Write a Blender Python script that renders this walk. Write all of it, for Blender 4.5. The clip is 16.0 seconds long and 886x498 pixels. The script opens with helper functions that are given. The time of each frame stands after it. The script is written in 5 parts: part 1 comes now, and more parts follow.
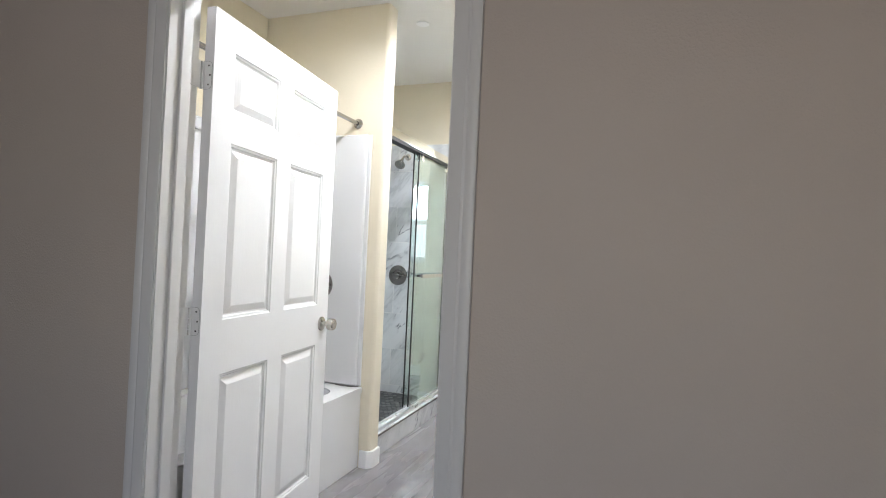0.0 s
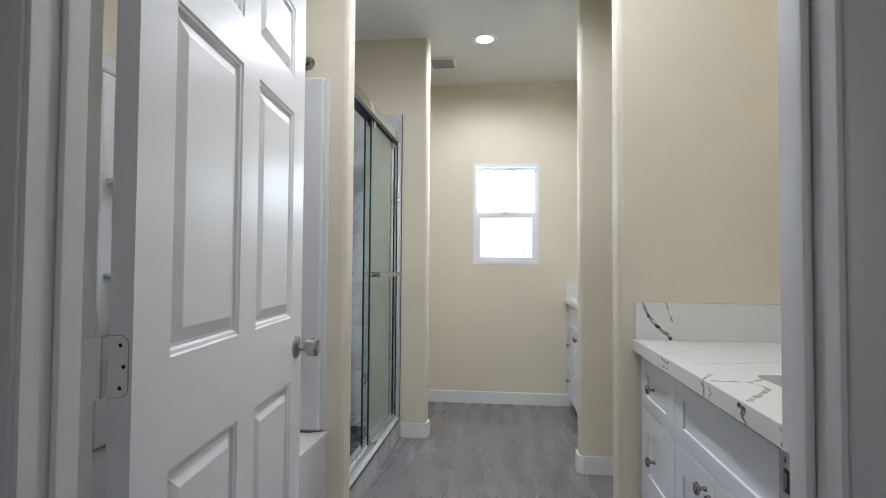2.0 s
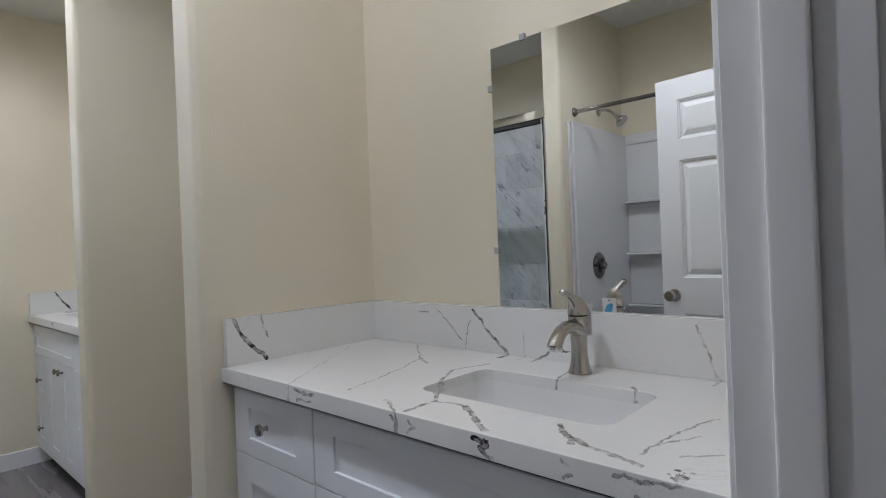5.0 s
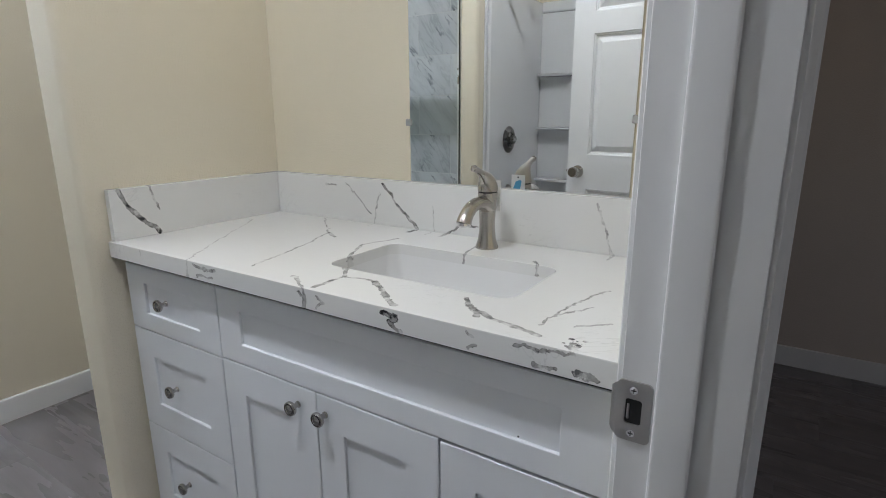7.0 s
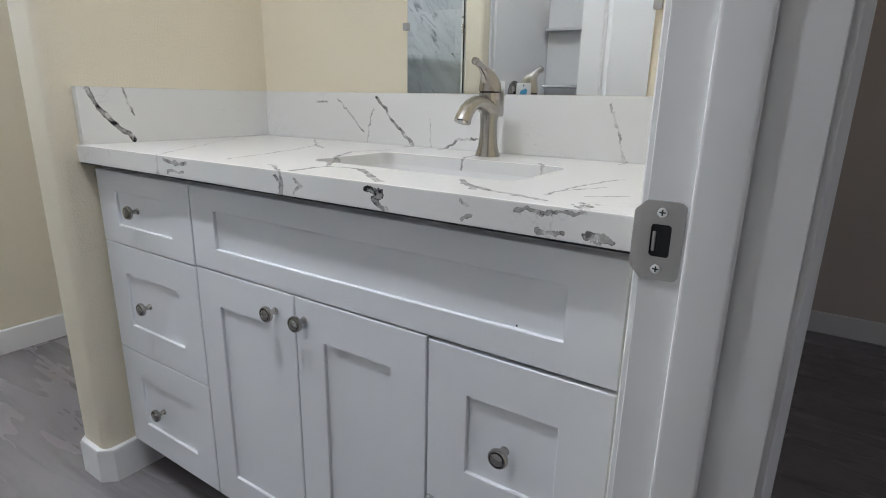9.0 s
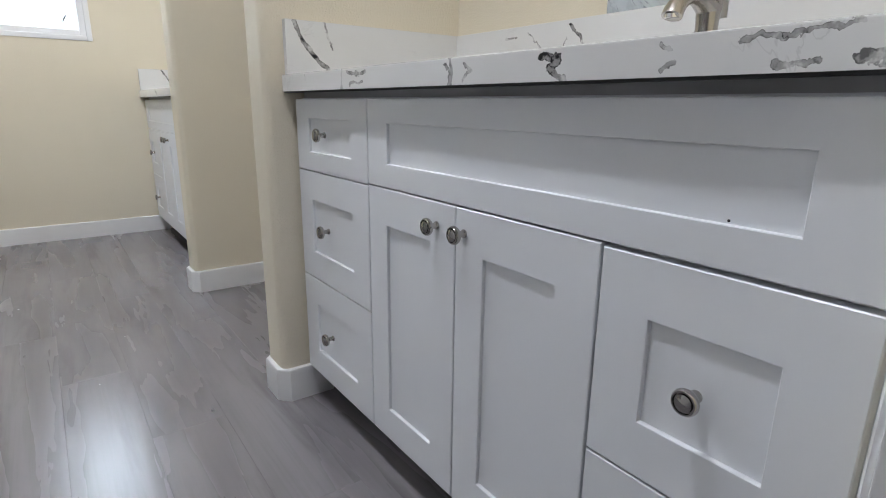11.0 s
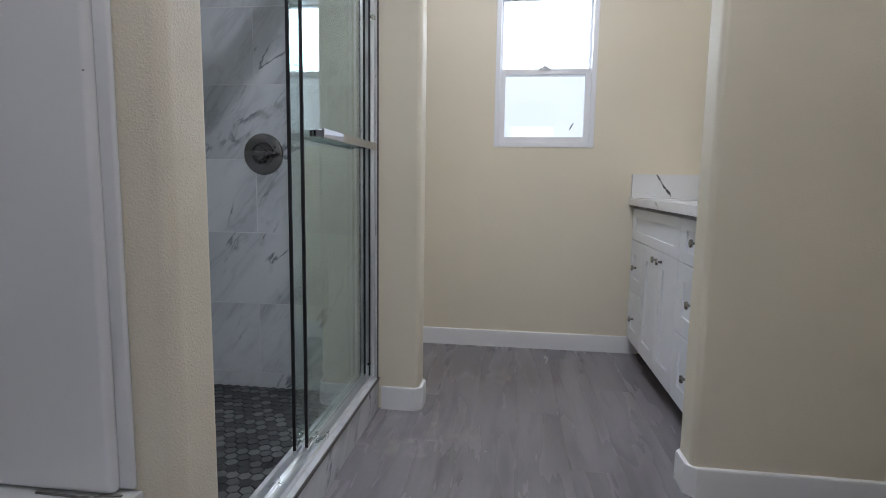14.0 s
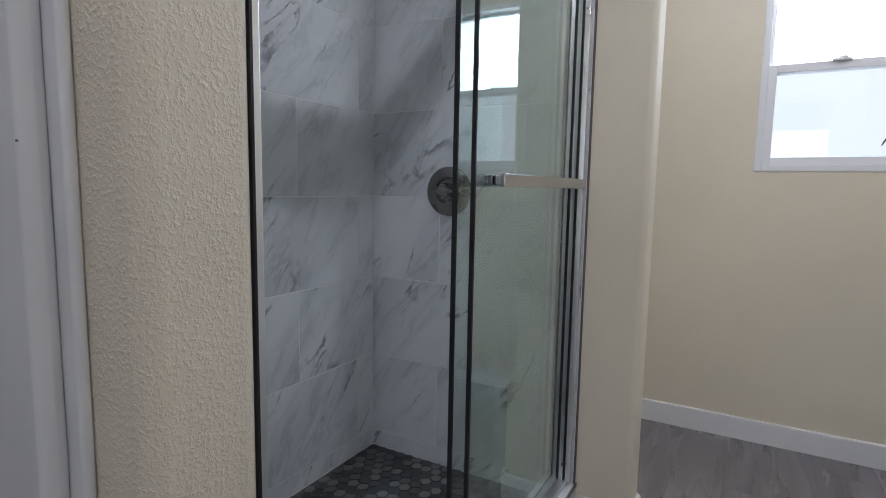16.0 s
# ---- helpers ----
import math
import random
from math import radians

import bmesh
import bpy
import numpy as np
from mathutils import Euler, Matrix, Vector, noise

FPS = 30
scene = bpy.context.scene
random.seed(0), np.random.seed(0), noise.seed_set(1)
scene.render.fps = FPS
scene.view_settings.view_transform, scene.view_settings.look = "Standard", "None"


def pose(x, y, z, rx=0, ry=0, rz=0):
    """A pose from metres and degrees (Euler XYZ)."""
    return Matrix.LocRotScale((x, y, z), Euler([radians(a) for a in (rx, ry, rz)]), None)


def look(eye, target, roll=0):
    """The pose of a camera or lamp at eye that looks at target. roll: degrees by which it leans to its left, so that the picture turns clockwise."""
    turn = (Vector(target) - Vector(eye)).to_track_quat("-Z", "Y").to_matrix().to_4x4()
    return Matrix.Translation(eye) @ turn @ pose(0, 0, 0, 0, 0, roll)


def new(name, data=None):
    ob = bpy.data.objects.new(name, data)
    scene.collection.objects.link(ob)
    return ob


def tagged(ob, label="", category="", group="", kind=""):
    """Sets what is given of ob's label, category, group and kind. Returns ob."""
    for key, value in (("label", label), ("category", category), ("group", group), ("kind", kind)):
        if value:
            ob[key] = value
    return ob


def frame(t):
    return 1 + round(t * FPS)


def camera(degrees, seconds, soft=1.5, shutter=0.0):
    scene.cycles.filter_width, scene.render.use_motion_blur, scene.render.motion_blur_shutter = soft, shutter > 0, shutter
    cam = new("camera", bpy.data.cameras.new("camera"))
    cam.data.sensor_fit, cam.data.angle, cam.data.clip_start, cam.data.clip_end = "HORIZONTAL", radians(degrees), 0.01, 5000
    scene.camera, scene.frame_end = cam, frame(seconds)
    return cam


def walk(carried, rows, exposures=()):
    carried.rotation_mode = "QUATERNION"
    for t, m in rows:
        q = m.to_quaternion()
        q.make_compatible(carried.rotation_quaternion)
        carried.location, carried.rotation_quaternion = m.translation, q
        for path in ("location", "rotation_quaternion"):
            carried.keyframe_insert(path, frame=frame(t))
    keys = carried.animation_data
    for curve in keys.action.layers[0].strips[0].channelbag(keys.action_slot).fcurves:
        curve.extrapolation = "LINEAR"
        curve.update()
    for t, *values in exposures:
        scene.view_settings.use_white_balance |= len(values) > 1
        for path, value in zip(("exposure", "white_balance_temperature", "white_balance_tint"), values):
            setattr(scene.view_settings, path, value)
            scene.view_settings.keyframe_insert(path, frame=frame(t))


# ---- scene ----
cam = camera(78.5, 16.0, soft=1.0)
PATH = [
    (0, (0.184, -0.137, 1.261), (-0.507, 1.74, 1.289), 2.6),
    (0.5, (-0.098, -0.014, 1.21), (-0.77, 1.869, 1.253), 2.3),
    (1, (-0.29, 0.168, 1.166), (-0.878, 2.079, 1.215), 1.5),
    (1.5, (-0.425, 0.39, 1.146), (-0.835, 2.347, 1.203), 0.8),
    (2, (-0.596, 0.498, 1.166), (-0.829, 2.484, 1.229), 0.4),
    (2.5, (-0.686, 0.555, 1.182), (-0.623, 2.553, 1.248), -0.1),
    (3, (-0.749, 0.656, 1.182), (-0.535, 2.643, 1.251), -0.1),
    (3.5, (-0.78, 0.896, 1.182), (-0.383, 2.855, 1.249), -0.4),
    (4, (-0.81, 1.033, 1.2), (-0.076, 2.893, 1.258), -0.9),
    (4.5, (-0.863, 1.054, 1.213), (0.356, 2.639, 1.258), -1.4),
    (4.7, (-0.839, 1.053, 1.212), (0.534, 2.506, 1.258), -1.6),
    (6.8, (-0.812, 1.076, 1.231), (0.834, 2.162, 0.9), -0.3),
    (7, (-0.808, 1.076, 1.221), (0.818, 2.137, 0.739), -0.2),
    (7.5, (-0.8, 1.08, 1.191), (0.825, 2.117, 0.655), 0.1),
    (8, (-0.794, 1.09, 1.149), (0.841, 2.113, 0.62), 0.7),
    (8.2, (-0.785, 1.093, 1.127), (0.847, 2.121, 0.596), 0.8),
    (10.3, (-0.679, 1.105, 0.872), (0.753, 2.404, 0.357), 1.2),
    (10.5, (-0.668, 1.112, 0.853), (0.692, 2.485, 0.339), 1.0),
    (11, (-0.662, 1.128, 0.837), (0.483, 2.687, 0.326), 0.7),
    (11.5, (-0.687, 1.172, 0.842), (0.211, 2.92, 0.47), -0.0),
    (12, (-0.708, 1.282, 0.842), (-0.111, 3.168, 0.55), -0.0),
    (12.5, (-0.715, 1.422, 0.909), (-0.316, 3.363, 0.639), 0.3),
    (13, (-0.688, 1.61, 0.946), (-0.44, 3.577, 0.686), 0.5),
    (13.5, (-0.708, 1.767, 0.972), (-0.697, 3.751, 0.721), 0.9),
    (14, (-0.757, 1.97, 0.973), (-1.011, 3.939, 0.732), 0.9),
    (14.5, (-0.779, 2.16, 0.952), (-1.232, 4.096, 0.737), 0.7),
    (15, (-0.768, 2.313, 0.968), (-1.536, 4.148, 0.761), 0.6),
    (15.5, (-0.834, 2.401, 1.009), (-1.793, 4.142, 0.794), 0.8),
    (16, (-0.863, 2.487, 1.094), (-1.852, 4.211, 0.87), 1.0),
]
EXPOSURES = [  # seconds, stops, kelvin, tint
    (0.0, 1.28, 6500, 10), (0.5, 1.08, 6450, 10), (1.0, 0.70, 6300, 10), (1.5, 0.53, 6200, 11), (2.0, 0.20, 6300, 11), (2.5, 0.06, 6350, 10),
    (3.5, -0.08, 6250, 12), (4.0, -0.24, 6200, 12), (4.5, -0.25, 6150, 14), (7.0, 0.22, 6300, 10), (7.5, 0.29, 6300, 10), (8.0, 0.43, 6300, 10), (10.5, 0.47, 6400, 11), (11.0, 0.53, 6350, 12),
    (11.5, 0.47, 6350, 13), (12.0, 0.30, 6300, 13), (12.5, 0.06, 6250, 15), (13.0, -0.02, 6200, 15), (14.0, -0.12, 6150, 15), (14.5, -0.12, 6150, 15), (16.0, -0.17, 6150, 16)]
walk(cam, [(t, look(eye, target, roll)) for t, eye, target, roll in PATH], EXPOSURES)

# ---- world, lamps ----
world = bpy.data.worlds.new("world")
scene.world = world
world.use_nodes = True
_nt = world.node_tree
_sky = _nt.nodes.new("ShaderNodeTexSky")
_sky.sky_type, _sky.sun_disc, _sky.sun_elevation, _sky.sun_rotation = "NISHITA", False, radians(38), radians(200)
_nt.links.new(_sky.outputs[0], _nt.nodes["Background"].inputs[0])
_nt.nodes["Background"].inputs[1].default_value = 0.1
LAMPS = ((-0.752, 4.24, 46.0), (-0.745, 3.09, 26.0), (-0.70, 1.94, 50.0))   # recessed lamps: place and watts
LENS_GLOW = 22.0
OUTSIDE = 18.0     # radiance of the bright overcast outside the bathroom window
HALL_W = 4.9      # watts of the fill lamp added in the unseen end of the hall
_sun = bpy.data.lights.new("sun", "SUN")
_sun.energy, _sun.angle, _sun.color = 1.0, radians(10), (1.0, 0.95, 0.88)
new("sun", _sun).matrix_world = look((0, 0, 10), (-6, 1, 0))
for _x, _y, _w in LAMPS:
    _l = bpy.data.lights.new("recessed_lamp", "SPOT")
    _l.energy, _l.spot_size, _l.spot_blend, _l.shadow_soft_size, _l.color = _w, radians(172), 0.5, 0.035, (0.95, 0.985, 1.05)
    new("recessed_lamp", _l).location = (_x, _y, 2.738)
# added fill lamp that lights the hall from its unseen end
_fill = bpy.data.lights.new("hall_fill", "AREA")
_fill.shape, _fill.size, _fill.size_y, _fill.energy, _fill.color = "RECTANGLE", 1.3, 1.1, HALL_W, (0.95, 0.96, 1.0)
_fill.spread = radians(132)
new("hall_fill", _fill).matrix_world = look((-0.2, -2.46, 1.55), (-0.2, 1.0, 1.55))


# ---- materials ----
def mat(name):
    m = bpy.data.materials.new(name)
    m.use_nodes = True
    nt = m.node_tree
    return m, nt, nt.nodes["Principled BSDF"]


def link(nt, a, b):
    nt.links.new(a, b)


def math_node(nt, op, a, b=None, clamp=False):
    n = nt.nodes.new("ShaderNodeMath")
    n.operation, n.use_clamp = op, clamp
    for i, v in enumerate((a, b)):
        if v is None:
            continue
        if isinstance(v, (int, float)):
            n.inputs[i].default_value = v
        else:
            link(nt, v, n.inputs[i])
    return n.outputs[0]


def vmath(nt, op, a, b=None, scale=None):
    n = nt.nodes.new("ShaderNodeVectorMath")
    n.operation = op
    for i, v in enumerate((a, b)):
        if v is None:
            continue
        if isinstance(v, (tuple, list)):
            n.inputs[i].default_value = v
        else:
            link(nt, v, n.inputs[i])
    if scale is not None:
        if isinstance(scale, (int, float)):
            n.inputs["Scale"].default_value = scale
        else:
            link(nt, scale, n.inputs["Scale"])
    return n


def noise_tex(nt, vec, scale, detail=4.0, rough=0.55, dist=0.0):
    n = nt.nodes.new("ShaderNodeTexNoise")
    n.inputs["Scale"].default_value, n.inputs["Detail"].default_value = scale, detail
    n.inputs["Roughness"].default_value, n.inputs["Distortion"].default_value = rough, dist
    link(nt, vec, n.inputs["Vector"])
    return n


def ramp(nt, fac, lo, hi, a=0.0, b=1.0):
    n = nt.nodes.new("ShaderNodeMapRange")
    n.interpolation_type = "SMOOTHSTEP"
    for k, v in (("From Min", lo), ("From Max", hi), ("To Min", a), ("To Max", b)):
        n.inputs[k].default_value = v
    link(nt, fac, n.inputs["Value"])
    return n.outputs[0]


def mix(nt, fac, a, b):
    n = nt.nodes.new("ShaderNodeMix")
    n.data_type = "RGBA"
    for i, v in ((0, fac), (6, a), (7, b)):
        if isinstance(v, (int, float)):
            n.inputs[i].default_value = v
        elif isinstance(v, tuple):
            n.inputs[i].default_value = (*v, 1)
        else:
            link(nt, v, n.inputs[i])
    return n.outputs[2]


def bump(nt, bsdf, height, strength, distance):
    n = nt.nodes.new("ShaderNodeBump")
    n.inputs["Strength"].default_value, n.inputs["Distance"].default_value = strength, distance
    link(nt, height, n.inputs["Height"])
    link(nt, n.outputs[0], bsdf.inputs["Normal"])


def coords(nt, which="Object"):
    return nt.nodes.new("ShaderNodeTexCoord").outputs[which]


def painted(name, colour, rough, grain_scale=0.0, grain=0.0, spread=0.03):
    """Paint with slow unevenness, and a fine relief."""
    m, nt, b = mat(name)
    c = coords(nt)
    n1 = noise_tex(nt, c, 1.3, 3)
    dark = tuple(v * (1 - spread) for v in colour)
    light = tuple(min(1, v * (1 + spread)) for v in colour)
    col = mix(nt, ramp(nt, n1.outputs[0], 0.3, 0.7), dark, light)
    link(nt, col, b.inputs["Base Color"])
    n2 = noise_tex(nt, c, 9, 3)
    link(nt, ramp(nt, n2.outputs[0], 0.2, 0.8, rough - 0.02, rough + 0.02), b.inputs["Roughness"])
    if grain:
        n3 = noise_tex(nt, c, grain_scale, 2.5, 0.5, 0.3)
        bump(nt, b, ramp(nt, n3.outputs[0], 0.42, 0.78), grain, 0.004)
    return m


def metal(name, colour, rough, brushed=False):
    m, nt, b = mat(name)
    b.inputs["Metallic"].default_value = 1.0
    c = coords(nt)
    v = vmath(nt, "MULTIPLY", c, (40, 40, 600) if brushed else (8, 8, 8)).outputs[0]
    n = noise_tex(nt, v, 1.0, 3)
    link(nt, mix(nt, n.outputs[0], tuple(x * 0.9 for x in colour), colour), b.inputs["Base Color"])
    link(nt, ramp(nt, n.outputs[0], 0.3, 0.7, rough * 0.8, rough * 1.2), b.inputs["Roughness"])
    return m


WALL = painted("cream_orange_peel_paint", (0.755, 0.690, 0.550), 0.55, 190, 0.13)
WALL_TEXT = painted("cream_textured_paint", (0.755, 0.690, 0.555), 0.55, 240, 0.34)
HALL_PAINT = painted("hall_beige_paint", (0.612, 0.545, 0.492), 0.6, 150, 0.18)
CEIL = painted("ceiling_white_paint", (0.76, 0.75, 0.72), 0.6, 120, 0.3)
TRIM = painted("white_semigloss_trim", (0.80, 0.80, 0.80), 0.38, 0, 0, 0.015)
CABINET = painted("white_cabinet_lacquer", (0.79, 0.81, 0.84), 0.32, 0, 0, 0.012)
VINYL = painted("white_window_vinyl", (0.82, 0.83, 0.85), 0.35, 0, 0, 0.01)
ACRYLIC = painted("white_tub_acrylic", (0.75, 0.755, 0.765), 0.16, 0, 0, 0.015)
CERAMIC = painted("white_basin_ceramic", (0.82, 0.82, 0.82), 0.08, 0, 0, 0.01)
TOE = painted("recess_shade_dark", (0.05, 0.045, 0.045), 0.6, 60, 0.1, 0.2)
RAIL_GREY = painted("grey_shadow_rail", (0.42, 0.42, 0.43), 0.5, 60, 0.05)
GROUT = painted("grey_grout", (0.68, 0.68, 0.67), 0.8, 200, 0.2, 0.08)
DARK_GROUT = painted("dark_grout", (0.09, 0.09, 0.09), 0.8, 200, 0.2, 0.1)
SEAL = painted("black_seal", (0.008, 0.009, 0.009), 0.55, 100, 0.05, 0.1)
CAULK = painted("brown_dark_edge", (0.10, 0.085, 0.08), 0.5, 100, 0.1, 0.2)
TAG = painted("white_paper_tag", (0.8, 0.8, 0.8), 0.6)
TAG_BLUE = painted("blue_print", (0.10, 0.38, 0.62), 0.6)
NICKEL = metal("brushed_nickel", (0.46, 0.435, 0.405), 0.27, False)
DARK_NICKEL = metal("polished_dark_nickel", (0.42, 0.405, 0.39), 0.13)
CHROME = metal("chrome", (0.82, 0.83, 0.84), 0.08)
BAR_CHROME = metal("darker_chrome", (0.50, 0.50, 0.51), 0.06)
SATIN_ALU = metal("satin_white_aluminium", (0.86, 0.87, 0.87), 0.34, False)
DARK_VALVE = metal("dark_satin_nickel", (0.26, 0.25, 0.24), 0.25)
STEEL = metal("stainless_strike", (0.52, 0.51, 0.50), 0.33)
SUBFLOOR = painted("grey_subfloor", (0.17, 0.157, 0.163), 0.6)
MIRROR, _n, _b = mat("mirror_silver")
_b.inputs["Metallic"].default_value, _b.inputs["Roughness"].default_value = 1.0, 0.0
_b.inputs["Base Color"].default_value = (0.90, 0.92, 0.91, 1)


def glass(name, colour):
    m, nt, b = mat(name)
    b.inputs["Base Color"].default_value = (*colour, 1)
    b.inputs["Transmission Weight"].default_value = 1.0
    b.inputs["Roughness"].default_value, b.inputs["IOR"].default_value = 0.0, 1.5
    return m


SHOWER_GLASS = glass("green_tinted_shower_glass", (0.80, 0.89, 0.85))
CLIP = painted("milky_plastic_clip", (0.62, 0.62, 0.60), 0.15)
for _b in [n for n in CLIP.node_tree.nodes if n.type == "BSDF_PRINCIPLED"]:
    _b.inputs["Transmission Weight"].default_value = 0.35
WINDOW_GLASS = glass("clear_window_glass", (0.97, 0.98, 0.98))


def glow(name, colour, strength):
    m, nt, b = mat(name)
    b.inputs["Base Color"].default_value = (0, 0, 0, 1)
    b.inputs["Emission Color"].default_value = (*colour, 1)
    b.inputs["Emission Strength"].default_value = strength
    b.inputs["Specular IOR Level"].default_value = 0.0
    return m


LENS = glow("lamp_lens", (0.98, 0.99, 1.0), LENS_GLOW)
SKY_GLOW = glow("bright_overcast", (0.76, 0.89, 1.0), OUTSIDE)
LOW_PANE_GLOW = glow("pale_low_pane_glow", (0.84, 0.93, 1.0), 1.25)


def marble_tile():
    m, nt, b = mat("polished_marble_look_tile")
    rnd = nt.nodes.new("ShaderNodeObjectInfo").outputs["Random"]
    c = coords(nt)
    off = vmath(nt, "SCALE", (3.1, 7.7, 5.3), None, math_node(nt, "MULTIPLY", rnd, 6.0)).outputs[0]
    p = vmath(nt, "ADD", c, off).outputs[0]
    cx = nt.nodes.new("ShaderNodeCombineXYZ")
    link(nt, math_node(nt, "MULTIPLY", vmath(nt, "DOT_PRODUCT", p, (0.64, 0.64, 0.77)).outputs["Value"], 1.15), cx.inputs[0])
    link(nt, math_node(nt, "MULTIPLY", vmath(nt, "DOT_PRODUCT", p, (-0.77, -0.77, 0.64)).outputs["Value"], 4.2), cx.inputs[1])
    q = cx.outputs[0]
    n1 = noise_tex(nt, q, 1.5, 6, 0.55, 0.35)
    v1 = ramp(nt, math_node(nt, "ABSOLUTE", math_node(nt, "SUBTRACT", n1.outputs[0], 0.5)), 0.0, 0.022, 1, 0)
    mask = ramp(nt, noise_tex(nt, p, 5.5, 3).outputs[0], 0.51, 0.68)
    v1 = math_node(nt, "MULTIPLY", v1, mask)
    n2 = noise_tex(nt, q, 2.6, 6, 0.6, 0.5)
    v2 = ramp(nt, math_node(nt, "ABSOLUTE", math_node(nt, "SUBTRACT", n2.outputs[0], 0.48)), 0.0, 0.05, 0.42, 0)
    cloud = ramp(nt, noise_tex(nt, q, 0.9, 4).outputs[0], 0.35, 0.70)
    base = mix(nt, cloud, (0.68, 0.695, 0.705), (0.53, 0.55, 0.57))
    col = mix(nt, math_node(nt, "MULTIPLY", v2, cloud), base, (0.28, 0.30, 0.32))
    col = mix(nt, math_node(nt, "MULTIPLY", v1, 0.85), col, (0.13, 0.14, 0.16))
    link(nt, col, b.inputs["Base Color"])
    b.inputs["Roughness"].default_value = 0.22
    return m


def hex_stone():
    m, nt, b = mat("dark_grey_hex_mosaic")
    rnd = nt.nodes.new("ShaderNodeObjectInfo").outputs["Random"]
    isl = nt.nodes.new("ShaderNodeNewGeometry").outputs["Random Per Island"]
    mixr = math_node(nt, "FRACT", math_node(nt, "ADD", rnd, isl))
    c = coords(nt, "Generated")
    p = vmath(nt, "ADD", c, vmath(nt, "SCALE", (5.0, 3.0, 1.0), None, mixr).outputs[0]).outputs[0]
    n = noise_tex(nt, p, 3.5, 5, 0.6, 0.5)
    a = mix(nt, ramp(nt, n.outputs[0], 0.3, 0.75), (0.024, 0.027, 0.028), (0.068, 0.073, 0.074))
    d = mix(nt, ramp(nt, mixr, 0.30, 0.95), (0.012, 0.014, 0.015), (0.165, 0.17, 0.162))
    link(nt, mix(nt, 0.72, a, d), b.inputs["Base Color"])
    b.inputs["Roughness"].default_value = 0.45
    return m


def plank_wood():
    m, nt, b = mat("grey_vinyl_plank")
    rnd = nt.nodes.new("ShaderNodeObjectInfo").outputs["Random"]
    c = coords(nt)
    off = vmath(nt, "SCALE", (13.0, 29.0, 3.0), None, rnd).outputs[0]
    p = vmath(nt, "ADD", c, off).outputs[0]
    g1 = noise_tex(nt, vmath(nt, "MULTIPLY", p, (6.5, 0.9, 1.0)).outputs[0], 1.4, 3, 0.45, 0.3)
    g2 = noise_tex(nt, vmath(nt, "MULTIPLY", p, (85.0, 2.6, 1.0)).outputs[0], 1.0, 3, 0.55, 0.3)
    blot = noise_tex(nt, vmath(nt, "MULTIPLY", p, (7.0, 0.85, 1.0)).outputs[0], 1.5, 4, 0.5, 0.25)
    knot = noise_tex(nt, vmath(nt, "MULTIPLY", p, (11.0, 1.3, 1.0)).outputs[0], 1.3, 4, 0.55, 0.5)
    col = mix(nt, ramp(nt, g1.outputs[0], 0.25, 0.75), (0.172, 0.160, 0.167), (0.214, 0.200, 0.209))
    col = mix(nt, ramp(nt, blot.outputs[0], 0.34, 0.66, 0, 0.7), col, (0.268, 0.253, 0.263))
    col = mix(nt, ramp(nt, knot.outputs[0], 0.47, 0.74, 0, 0.65), col, (0.098, 0.090, 0.095))
    col = mix(nt, ramp(nt, g2.outputs[0], 0.44, 0.74, 0, 0.22), col, (0.120, 0.110, 0.115))
    col = mix(nt, math_node(nt, "MULTIPLY", rnd, 0.5), col, (0.185, 0.171, 0.178))
    link(nt, ramp(nt, blot.outputs[0], 0.3, 0.7, 0.29, 0.25), b.inputs["Roughness"])
    pos = nt.nodes.new("ShaderNodeNewGeometry").outputs["Position"]
    far = vmath(nt, "DISTANCE", pos, (-1.12, 3.95, 0.0)).outputs["Value"]
    dust = math_node(nt, "MULTIPLY", ramp(nt, far, 0.05, 0.42, 1, 0), ramp(nt, noise_tex(nt, pos, 9, 5, 0.65, 1.0).outputs[0], 0.5, 0.68))
    dusty = mix(nt, math_node(nt, "MULTIPLY", dust, 0.5), col, (0.42, 0.40, 0.38))
    link(nt, dusty, b.inputs["Base Color"])
    bump(nt, b, ramp(nt, g2.outputs[0], 0.45, 0.66), 0.06, 0.0006)
    return m


